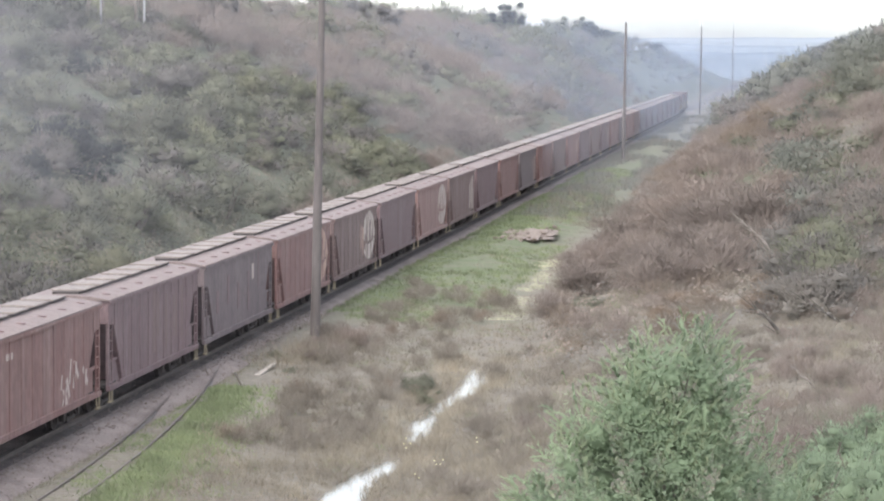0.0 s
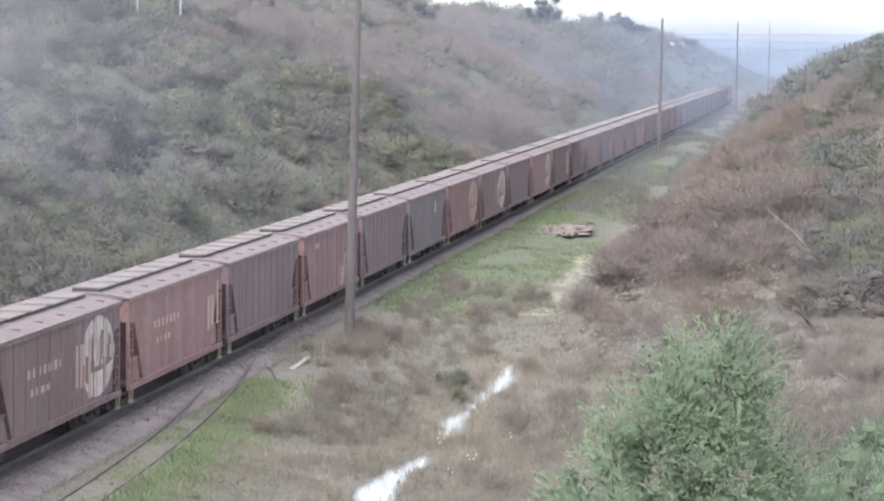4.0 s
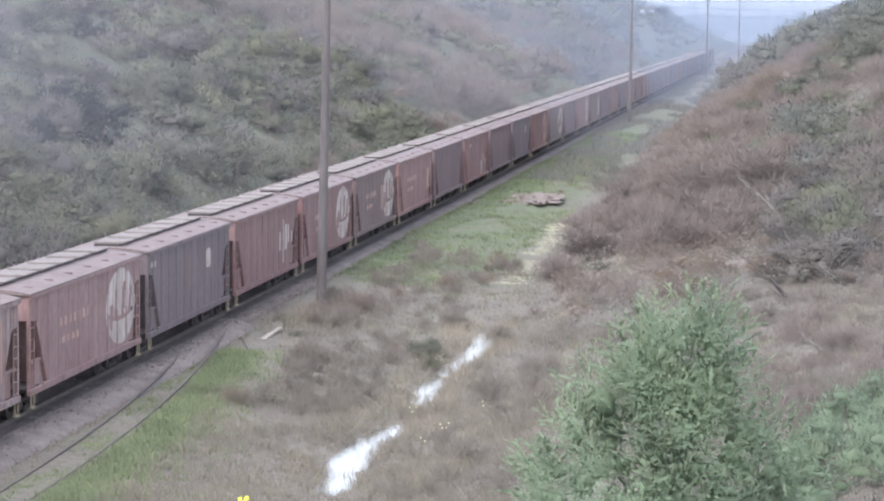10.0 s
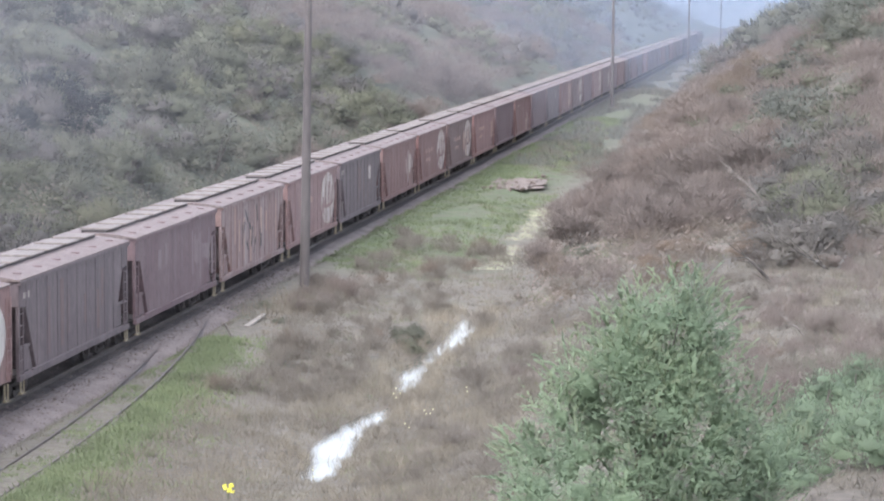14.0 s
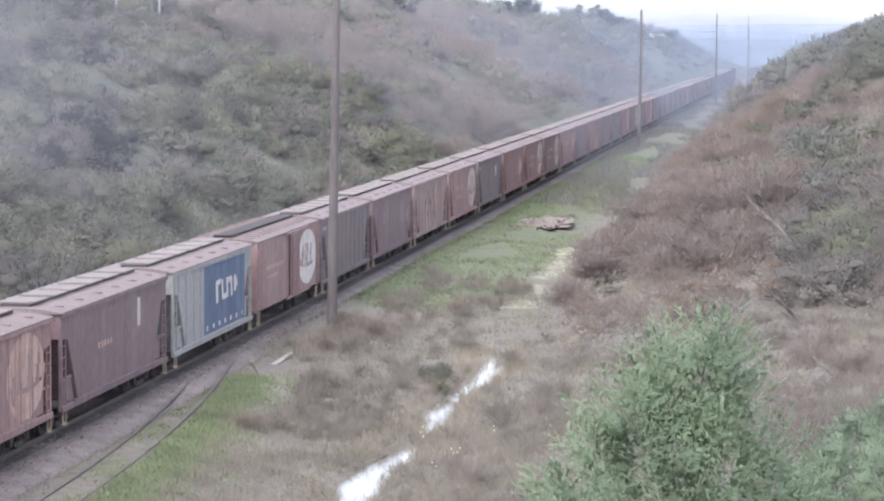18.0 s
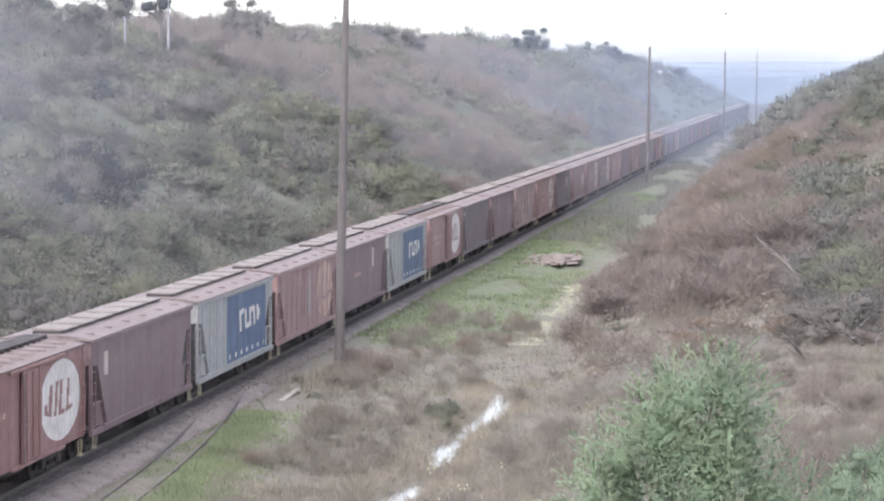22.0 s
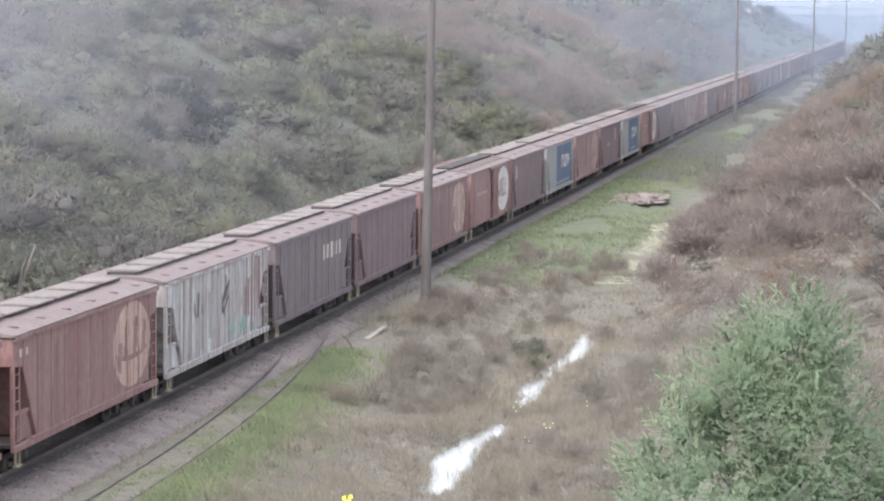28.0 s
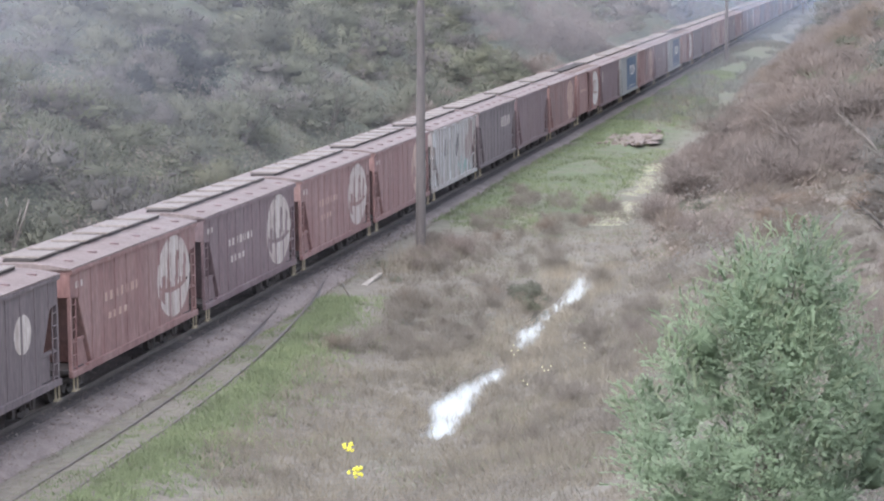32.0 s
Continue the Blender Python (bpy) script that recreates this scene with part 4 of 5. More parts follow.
def joined_stuff(name, label, category, parts, mats):
    """Many plants as one object: parts are (vertices, faces, normals, slot)."""
    vs, fs, ns, slots, base = [], [], [], [], 0
    for v, f, nv, s in parts:
        vs.append(v)
        ns.append(nv)
        fs += [tuple(i + base for i in q) for q in f]
        slots += [s] * len(f)
        base += len(v)
    ob = new(name, mesh_of(name, np.concatenate(vs), fs, mats, slots, normals=np.concatenate(ns)))
    return tagged(ob, label, category, kind="stuff")


def scatter_woods():
    """The rest of the scrub on both banks, out to where the cutting opens."""
    r = random.Random(6)
    fine = [crown_arrays(300 + i, 3.4, 2.5, 470, 0.095, 9, core=0.44, slim=0.48) for i in range(5)]
    coarse = [crown_arrays(310 + i, 3.8, 3.0, 230, 0.14, 7, core=0.58, slim=0.5) for i in range(5)]
    bare = [twig_arrays(320 + i, 3.6, 2.4, 520, 0.15, 8) for i in range(5)]

    def put(lst, x, y, s, leafy, slot=None):
        v, f, nv = ((fine if y < 280 else coarse) if leafy and slot not in (3, 4, 5) else bare)[r.randrange(5)]
        a = r.uniform(0, 6.28)
        rot = np.array([[math.cos(a), -math.sin(a), 0], [math.sin(a), math.cos(a), 0], [0, 0, 1]])
        slot = (r.choice((0, 0, 1, 1, 2)) if leafy else 3) if slot is None else slot
        lst.append((v @ rot.T * s * np.array([1, 1, r.uniform(0.75, 1.05)]) + (x, y, ground_z(x, y) - 0.1), f, nv @ rot.T, slot))

    left = []
    while len(left) < 1560:
        far = len(left) >= 1200
        y = 470 + 680 * r.random() ** 1.3 if far else 68 + 410 * r.random() ** 1.25
        x = -4.8 - 42 * r.random()
        if 22.94 - 0.37 * y > x + 4 or (22.94 - 0.055 * y < x if y < 640 else x > -6 - 0.004 * y):
            continue
        s = r.uniform(1.1, 1.9) if far else r.uniform(0.55, 1.1) * (1 if x < -8 else 0.6) * (1 + max(0, y - 200) / 600)
        if far:
            s *= mixed(0.3, 1, (-7 - x) / 24) * mixed(1, 0.45, (y - 820) / 250)
        put(left, x, y, s, far or bare_share(x, y) + r.uniform(-0.3, 0.3) < 0.15)
    joined_stuff("scrub", "dense grey-green scrub covering the bank across the track", "scrub", left, [LEAF_GREEN, LEAF_GREY, LEAF_BRIGHT, TWIG])
    right = []
    while len(right) < 620:
        far = len(right) >= 380
        y = 270 + 700 * r.random() ** 1.3 if far else 118 + 170 * r.random()
        x = toe_right(y) + 1.0 + 26 * r.random()
        if x > 26 + 0.05 * y:
            continue
        n = noise.noise(Vector((x * 0.09, y * 0.03, 9.0))) + r.uniform(-0.25, 0.25)
        low = mixed(0.45, 1, (x - toe_right(y)) / 7)
        if far:
            put(right, x, y, r.uniform(0.9, 1.5) * low, n > -0.35, 6 if n > 0.0 else None)
        elif x > 21 + max(0, 160 - y) * 0.05:
            put(right, x, y, r.uniform(0.6, 1.0), n > 0.05, 6 if n > 0.2 else None)
        elif y > 175:
            put(right, x, y, r.uniform(0.45, 0.85) * low, n > 0.25, 4 if n < 0.0 else None)
        else:
            put(right, x, y, r.uniform(0.5, 0.9) * low, n > 0.4)
    for i in range(170):
        y = r.uniform(98, 235)
        x = toe_right(y) + 1.0 + (27 - toe_right(y)) * r.random()
        put(right, x, y, r.uniform(0.35, 0.7), r.random() < 0.1, 4 if r.random() < 0.12 else None)
    for i in range(110):
        y = r.uniform(66, 112)
        put(right, toe_right(y) + 0.6 + (26 - toe_right(y)) * r.random() ** 0.8, y, r.uniform(0.2, 0.4), False, 5 if r.random() < 0.7 else 3)
    for i in range(80):
        y = r.uniform(60, 100)
        put(right, r.uniform(21.5, 26.0) + 0.012 * (y - 60), y, r.uniform(0.22, 0.45), r.random() < 0.1, 3 if r.random() < 0.6 else 5)
    joined_stuff("scrub", "dense brown and green scrub on the near bank", "scrub", right, [LEAF_GREEN, LEAF_GREY, LEAF_BRIGHT, TWIG, RUSTY_TWIG, DRY_TWIG, LEAF_DUSK])


scatter_woods()


def undergrowth():
    """Low leaves and dead stalks that cover the bank between the bushes."""
    r = np.random.default_rng(44)
    rr = random.Random(44)
    for name, text, mat, n, size, left in (("undergrowth", "low green growth between the bushes across the track", LEAF_GREEN, 120000, 0.1, True),
                                           ("undergrowth", "low brownish growth between the bushes across the track", DRY_TWIG, 45000, 0.1, True),
                                           ("undergrowth", "low olive growth between the bushes of the near bank", LEAF_GREY, 20000, 0.1, False),
                                           ("undergrowth", "low brown growth between the bushes of the near bank", TWIG, 34000, 0.09, False)):
        pts = []
        while len(pts) < n:
            if left:
                y = 64 + 300 * rr.random() ** 1.8
                x = -4.4 - (10 if y < 130 and rr.random() < 0.6 else 36) * rr.random()
                if 22.94 - 0.37 * y > x + 2 or 22.94 - 0.09 * y < x:
                    continue
            else:
                y = 95 + 210 * rr.random()
                x = toe_right(y) + 0.6 + 24 * rr.random()
                if x > 25 + 0.045 * y or (mat is LEAF_GREY) != (noise.noise(Vector((x * 0.15, y * 0.05, 6.0))) > 0.1):
                    continue
            z = ground_z(x, y)
            pts += [(x + rr.gauss(0, 0.5), y + rr.gauss(0, 0.7), z + rr.uniform(0.0, 0.75)) for _ in range(10)]
        p = np.array(pts)
        v, nv = leafy(p, turned(len(p), r) * 0.25 + np.array([0.3 if left else -0.2, -0.2, 0.8]), size, r, 0.45, 0.5)
        tagged(new(name, mesh_of(name, v, triples(v), [mat], normals=nv)), text, "undergrowth", kind="stuff")


undergrowth()


def plant_right_bank():
    """The brown dome of scrub, the green bushes above it and the small shrubs in the dry grass."""
    r = random.Random(31)
    near = "on the near bank of the cutting"
    for i in range(46):
        a, q = r.uniform(0, 6.28), math.sqrt(r.random())
        x, y = 16.0 + 5.0 * q * math.cos(a), 137 + 35 * q * math.sin(a)
        bush(6 + r.randrange(4), x, y, r.uniform(0.85, 1.45) * mixed(0.6, 1, (x - toe_right(y)) / 3.5), TWIG, near, "bare bushes of the near bank", 0.95)
    for i in range(18):
        bush(6 + r.randrange(4), r.uniform(12, 20), r.uniform(178, 240), r.uniform(0.5, 0.85), RUSTY_TWIG, near, "dry bushes of the near bank", 0.75)
    for i in range(26):
        y = r.uniform(97, 138)
        x = r.uniform(22.0, 26.5) + max(0, 108 - y) * 0.1
        bush(r.randrange(6), x, y, r.uniform(0.6, 1.15), LEAF_GREY if r.random() < 0.75 else LEAF_BRIGHT, near, "green bushes of the near bank", 0.95)
    for i in range(12):
        bush(6 + r.randrange(4), r.uniform(17.5, 21.5), r.uniform(96, 112), r.uniform(0.3, 0.55), RUSTY_TWIG, near, "dry bushes of the near bank", 0.8)
    for i in range(14):
        y = r.uniform(62, 98)
        bush(6 + r.randrange(4), r.uniform(20.5, 23.6) + 0.02 * y, y, r.uniform(0.25, 0.5), TWIG, near, "bare bushes of the near bank", 0.9)
    for x, y, s in ((23.3, 55.0, 0.55), (24.1, 57.0, 0.65), (23.6, 60.0, 0.55), (22.8, 52.0, 0.5), (24.6, 53.0, 0.6), (24.4, 62.0, 0.5)):
        bush(r.randrange(6), x, y, s, FEATHER, near, "green bushes of the near bank", 0.9)
    for x, y, s in ((22.1, 188.5, 0.62), (22.7, 189.5, 0.5), (21.6, 190.0, 0.4)):
        bush(1, x, y, s, LEAF_DARK, near, "green bushes of the near bank")
    for i in range(26):
        y = r.uniform(142, 262)
        x = 24.6 + (y - 142) * 0.02 + r.uniform(0, 7)
        leafy_one = i % 2 == 0 or y > 205
        bush(r.randrange(6) if leafy_one else 6 + r.randrange(4), x, y, r.uniform(0.9, 1.4), LEAF_DUSK if leafy_one else TWIG, near, "green bushes of the near bank" if leafy_one else "bare bushes of the near bank")
    small = [twig_arrays(340 + i, 2.8, 2.2, 480, 0.17, 7, 0) for i in range(4)]
    low = []
    for i in range(190):
        y = r.uniform(80, 132) if i < 110 else r.uniform(60, 118)
        x = r.uniform(4.0 if y > 97 else 5.4, 9.5) if i < 110 else r.uniform(11.6, 24)
        v, f, nv = small[r.randrange(4)]
        a, s = r.uniform(0, 6.28), r.uniform(0.18, 0.45)
        rot = np.array([[math.cos(a), -math.sin(a), 0], [math.sin(a), math.cos(a), 0], [0, 0, 1]])
        low.append((v @ rot.T * s + (x, y, ground_z(x, y) - 0.03), f, nv @ rot.T, 1 if i % 16 == 0 else 0))
    joined_stuff("low_shrubs", "low bare shrubs among the dry grass", "shrubs", low, [DRY_TWIG, RUSTY_TWIG])
    for x, y, s in ((9.5, 94.4, 0.34), (9.2, 96.0, 0.4), (9.8, 92.6, 0.25)):
        bush(r.randrange(6), x, y, s, LEAF_GREEN, "beside the wet ditch", "low shrubs beside the track", 0.8)
    for x, y, s in ((4.3, 103, 0.3), (4.9, 105, 0.4), (4.2, 107, 0.38), (5.2, 101, 0.3), (3.9, 101.5, 0.25), (5.6, 106, 0.4), (4.6, 100, 0.28)):
        bush(6 + r.randrange(4), x, y, s * 1.2, TWIG, "at the foot of the pole", "low shrubs beside the track")
    for x, y, s in ((3.7, 104.2, 0.2), (3.1, 101.0, 0.22), (4.4, 96.5, 0.16)):
        bush(r.randrange(6), x, y, s, LEAF_GREEN, "at the foot of the pole", "low shrubs beside the track", 0.7)


plant_right_bank()


def sprays(feet, ways, lengths, leaves, leaf, r):
    """Feathery sprays: narrow leaflets set along stems that bend over, each by its foot, way and length; vertices and normals."""
    k = np.repeat(np.arange(len(feet)), leaves)
    n = len(k)
    u = r.random(n)[:, None]
    bend = unit(turned(len(feet), r) * np.array([1, 1, 0.3]))[k]
    stem = unit(ways[k] + bend * 0.8 * u - np.array([0, 0, 0.5]) * u * u)
    p = feet[k] + ways[k] * lengths[k] * u + bend * lengths[k] * 0.35 * u * u - np.array([0, 0, 0.22]) * lengths[k] * u * u
    way = unit(stem + turned(n, r) * 0.55)
    size = leaf * r.uniform(0.6, 1.3, n)[:, None]
    face = unit(ways[k] * 0.6 + turned(n, r) * 0.5 + np.array([0, -0.2, 0.5]))
    return stalk_blades(p, way, size, size * 0.12, face, r)[0], np.repeat(unit(ways[k] * 0.5 + turned(n, r) * 0.2 + np.array([0, -0.15, 0.6])), 3, axis=0)


def feathery_tree():
    """The young tree on the near bank: several leaning limbs and long feathery sprays."""
    x0, y0 = 20.6, 43.0
    z0 = ground_z(x0, y0)
    root = tagged(new("tree"), "young feathery green tree on the near bank", "tree")
    root.location = (x0, y0, z0)
    r = np.random.default_rng(77)
    bm = bmesh.new()
    rod(bm, (0, 0, -0.4), (0.1, 0.1, 0.9), 0.12, 10, 0.09)
    rod(bm, (0.1, 0.1, 0.9), (0.3, 0.1, 2.6), 0.09, 9, 0.05)
    me = bm_mesh("trunk", bm)
    place("trunk", me, BARK, root)
    height = 7.1 - z0
    # boughs: the leading shoot, two shoulders and lower tiers
    c, big = [], []
    for i in range(84):
        a, u = 2.39996 * i, ((i + 0.5) / 84) ** 0.75
        z = height * (0.97 - 0.86 * u) * r.uniform(0.92, 1.03)
        h = z / height
        q = (0.45 + 1.95 * (1 - h) ** 0.6 if h > 0.5 else 2.0) * (0.72 + 0.32 * r.random()) * (0.9 + 0.16 * math.sin(2 * a + 0.7))
        q *= 1.0 if i % 4 else 0.5
        c.append((0.3 * h + q * math.cos(a), q * math.sin(a), max(0.3, z)))
        big.append(r.uniform(0.42, 0.72))
    c, big = np.array(c), np.array(big)
    for i in range(0, 84, 4):
        tip = Vector(c[i])
        bm = bmesh.new()
        mid = Vector((tip.x * 0.4, tip.y * 0.4, 0.5 + tip.z * 0.55))
        rod(bm, (0.08, 0.08, 0.4 + 0.4 * tip.z), mid, 0.045, 7, 0.03)
        rod(bm, mid, tip, 0.03, 6, 0.008)
        place("limb", bm_mesh("limb", bm), BARK, root)
    def shell(n, near, far):
        k = r.integers(0, len(c), n)
        d = unit(turned(n, r) + unit(c[k] * np.array([1, 1, 0.4])) * 0.45)
        return k, d, c[k] + d * (big[k] * r.uniform(near, far, n))[:, None]
    k, d, feet = shell(1900, 0.3, 0.95)
    ways = unit(d * 0.8 + np.array([0, 0, 0.55]) + turned(len(d), r) * 0.3)
    v, nv = sprays(feet, ways, r.uniform(0.25, 0.5, len(d))[:, None], 40, 0.085, r)
    _, d, p = shell(80000, 0.0, 1.08)
    v2, nv2 = leafy(p, d * 0.4 + turned(len(d), r) * 0.2 + np.array([0, -0.15, 0.65]), 0.048, r, 0.2, 0.7)
    v, nv = np.concatenate([v, v2]), np.concatenate([nv, nv2])
    iv, fi = ico()
    vs, ns, fs, base = [v], [nv], triples(v), len(v)
    for i in range(len(c)):      # dense twigs and old leaves inside each bough
        vs.append(c[i] * np.array([0.93, 0.93, 0.97]) + iv * big[i] * 0.36 * r.uniform(0.5, 1.2, (len(iv), 1)))
        ns.append(iv)
        fs += [tuple(q + base for q in t) for t in fi]
        base += len(iv)
    me = mesh_of("crown", np.concatenate(vs), fs, normals=np.concatenate(ns))
    me.materials.append(None)
    place("crown", me, FEATHER, root)
    # paler shoots, thickest towards the top: light from above put into their colour
    k, d, feet = shell(1500, 0.75, 1.12)
    keep = (feet[:, 2] / height + r.uniform(-0.25, 0.25, len(feet)) > 0.5) & (d[:, 2] > -0.15)
    d, feet = d[keep], feet[keep]
    ways = unit(d * 0.6 + np.array([0, 0, 0.8]) + turned(len(d), r) * 0.3)
    v, nv = sprays(feet, ways, r.uniform(0.22, 0.46, len(d))[:, None], 30, 0.08, r)
    me = mesh_of("spray", v, triples(v), normals=nv)
    me.materials.append(None)
    place("shoot_fringe", me, FEATHER_LIT, root, label="pale green upright shoots with the top light painted in")


feathery_tree()


def ridge_tree(x, y, height, width, mat, label, leaves=1500, clumps=12, airy=1.0, seed=0):
    """A tree on the skyline: a tapered trunk, limbs, and leaf clumps with gaps between."""
    r = random.Random(seed)
    rng = np.random.default_rng(seed)
    root = tagged(new("tree"), label, "tree", "trees along the skyline")
    root.location = (x, y, ground_z(x, y) - 0.2)
    bm = bmesh.new()
    rod(bm, (0, 0, -0.3), (0.1, 0, height * 0.55), 0.022 * height, 8, 0.014 * height)
    rod(bm, (0.1, 0, height * 0.55), (0.0, 0.1, height * 0.85), 0.014 * height, 7, 0.006 * height)
    place("trunk", bm_mesh("trunk", bm), BARK, root)
    parts, ways, faces, base = [], [], [], 0
    iv, fi = ico()
    for i in range(clumps):
        a, q = r.uniform(0, 6.28), r.uniform(0.15, 1.0)
        c = np.array((math.cos(a) * width * 0.45 * q, math.sin(a) * width * 0.45 * q, height * r.uniform(0.5, 0.95)))
        bm = bmesh.new()
        rod(bm, (0.1, 0, c[2] * r.uniform(0.5, 0.7)), tuple(c), 0.008 * height, 5, 0.003 * height)
        place("limb", bm_mesh("limb", bm), BARK, root)
        rad = np.array((width * 0.17, width * 0.17, max(height * 0.09, width * 0.13))) * r.uniform(0.7, 1.3) * airy
        n = leaves // clumps
        d = turned(n, rng)
        p = c + d * rad * rng.uniform(0.4, 1.15, n)[:, None]
        v, nv = leafy(p, d * 0.7 + np.array([0, 0, 0.4]), 0.13, rng, 0.5, 0.8)
        parts.append(v)
        ways.append(nv)
        faces += [tuple(t + base for t in q2) for q2 in triples(v)]
        base += len(v)
        parts.append(c + iv * rad * 0.4)
        ways.append(iv)
        faces += [tuple(t + base for t in q2) for q2 in fi]
        base += len(iv)
    me = mesh_of("crown", np.concatenate(parts), faces, normals=np.concatenate(ways))
    me.materials.append(None)
    place("crown", me, mat, root)


for i, (x, y, h, w, mat, text, n, airy) in enumerate((
        (-32, 203, 8.0, 4.0, LEAF_DARK, "tall dark airy tree on the skyline", 16, 0.9), (-33, 211, 9.0, 5.0, LEAF_DARK, "tall dark airy tree on the skyline", 14, 0.8),
        (-33, 222, 8.5, 5.0, LEAF_DARK, "tall dense dark tree on the skyline", 26, 1.2), (-32, 247, 5.8, 5.5, LEAF_GREY, "sparse thin-leaved tree on the skyline", 11, 0.65),
        (-32, 256, 4.4, 3.0, LEAF_GREY, "sparse thin-leaved tree on the skyline", 8, 0.65), (-34, 178, 7.5, 6.0, LEAF_GREY, "broad grey-green tree on the skyline", 22, 1.15),
        (-34, 187, 6.5, 5.0, LEAF_GREEN, "broad green tree on the skyline", 22, 1.2), (-32, 196, 4.5, 6.0, LEAF_GREEN, "low rounded green tree on the skyline", 24, 1.3),
        (-32, 341, 5.6, 5.0, LEAF_GREY, "sparse tree on the skyline", 9, 0.7), (-32, 356, 4.6, 4.5, LEAF_GREY, "sparse tree on the skyline", 9, 0.8),
        (-32, 490, 7.5, 9.0, LEAF_DARK, "rounded dark tree on the skyline", 22, 0.95), (-32, 503, 6.5, 6.0, LEAF_DARK, "rounded dark tree on the skyline", 14, 0.9),
        (-22, 800, 4.5, 7.0, LEAF_DARK, "low dark tree beside the hillside houses", 16, 1.2), (-34, 700, 6.5, 9.0, LEAF_DARK, "broad dark tree at the far end of the bank", 20, 1.2), (-37, 680, 6.5, 9.0, LEAF_GREEN, "broad green tree at the far end of the bank", 20, 1.2), (-33, 725, 5.5, 9.0, LEAF_DARK, "broad dark tree at the far end of the bank", 20, 1.2))):
    ridge_tree(x, y, h, w, mat, text, 2400, n, airy, 60 + i)


def grass_patch(name, label, mat, count, spot, height, seed, width=0.02):
    """Grass blades in tufts: spot(random) gives a place and a scale, or None."""
    r = random.Random(seed)
    rng = np.random.default_rng(seed)
    pts = []
    while len(pts) < count:
        p = spot(r)
        if p:
            pts += [(p[0] + r.gauss(0, 0.14), p[1] + r.gauss(0, 0.14), p[2]) for _ in range(12)]
    base = np.array([(x, y, ground_z(x, y) - 0.03) for x, y, _ in pts])
    n = len(pts)
    d = turned(n, rng) * 1.0 + np.array([0, 0, 0.8])
    d[:, 2] = np.abs(d[:, 2])
    ln = (height * rng.uniform(0.3, 1.25, n) * np.array([s for _, _, s in pts]))[:, None]
    w = width * rng.uniform(0.7, 1.5, n)[:, None]
    v, nv = stalk_blades(base, unit(d), ln, w, unit(turned(n, rng) * 0.45 + np.array([0, -0.4, 0.7])), rng)
    tagged(new(name, mesh_of(name, v, triples(v), [mat])), label, "grass", kind="stuff")


def in_sight(x, y):
    return 22.94 - 0.27 * y < x < 24.5 + 0.03 * y


def dry_spot(r, keep=0.0):
    y = 38 + 165 * r.random() ** 1.4
    x = r.uniform(4.2, 28)
    if not in_sight(x, y) or x < siding_x(y) + 1.4 or x < 5.8 and y < 80:
        return None
    if abs(x - ditch_x(y)) < 0.7 and y < 107 and r.random() < 0.45:
        return None
    if 3 < x < 9.8 and 126 < y < 185 and r.random() < 0.85:
        return None
    n = noise.noise(Vector((x * 0.35, y * 0.22, 3.0)))
    if n < keep:
        return None
    return x, y, 0.55 + 0.7 * abs(n) + (0.2 if x > 12 else 0)


def green_spot(r):
    q = r.random()
    if q < 0.3:
        y = r.uniform(56, 92)
        return siding_x(y) + 0.75 + abs(r.gauss(0, 1.0)), y, 0.75
    if q < 0.9:
        y = 116 + 150 * r.random()
        x = 1.45 + r.uniform(0, 7.0 if 126 < y < 168 else 5.2)
        return (x, y, 0.8) if noise.noise(Vector((x * 0.3, y * 0.1, 1.0))) > -0.3 else None
    y = r.uniform(56, 92)
    x = siding_x(y) + r.uniform(-0.45, 0.45)
    return (x, y, 0.4) if noise.noise(Vector((x * 0.8, y * 0.3, 4.0))) > 0.0 else None


def olive_spot(r):
    p = dry_spot(r, 0.12)
    return p and (p[0], p[1], p[2] * 0.8)


def pale_spot(r):
    y = r.choice((r.uniform(121, 133), r.uniform(136, 156), r.uniform(150, 156)))
    return 9.3 - (y - 127) * 0.012 + r.gauss(0, 0.35), y, 0.6


grass_patch("dry_grass", "tall dry straw-coloured grass beside the track", DRY_GRASS, 120000, lambda r: dry_spot(r, -0.1), 0.4, 21, 0.009)
grass_patch("dead_grass", "matted grey-brown dead grass beside the track", DEAD_GRASS, 190000, lambda r: dry_spot(r, -1.0), 0.32, 23, 0.012)
grass_patch("olive_grass", "patches of greener grass among the dead grass", GREEN_GRASS, 34000, olive_spot, 0.3, 24, 0.011)
grass_patch("green_grass", "short fresh green grass along the siding", GREEN_GRASS, 100000, green_spot, 0.3, 22, 0.02)
def foot_spot(r):
    return 4.3 + r.gauss(0, 0.8), 102.5 + r.gauss(0, 2.6), 0.6 + 0.7 * r.random()


grass_patch("dry_stalks", "tall pale dry stalks at the foot of the pole", DRY_GRASS, 2600, foot_spot, 0.8, 29, 0.01)


def clump_spot(r):
    x, y = r.gauss(23.7, 1.0), r.gauss(66, 4.0)
    return x, y, 0.6 + 0.6 * r.random()


grass_patch("tall_green_grass", "clump of tall fresh green grass on the near bank", LEAF_GREEN, 3600, clump_spot, 0.6, 28, 0.01)


def near_spot(r):
    x, y = r.uniform(5.0, 17.5), r.uniform(55, 84)
    if not in_sight(x, y) or x < siding_x(y) + 2.0 or abs(x - ditch_x(y)) < 0.35 and 68 < y < 79:
        return None
    return x, y, 0.7 + 0.6 * noise.noise(Vector((x * 0.5, y * 0.4, 8.0)))


grass_patch("near_grass", "tangled beige and brown dry grass beside the ditch", DEAD_GRASS, 22000, near_spot, 0.42, 31, 0.009)
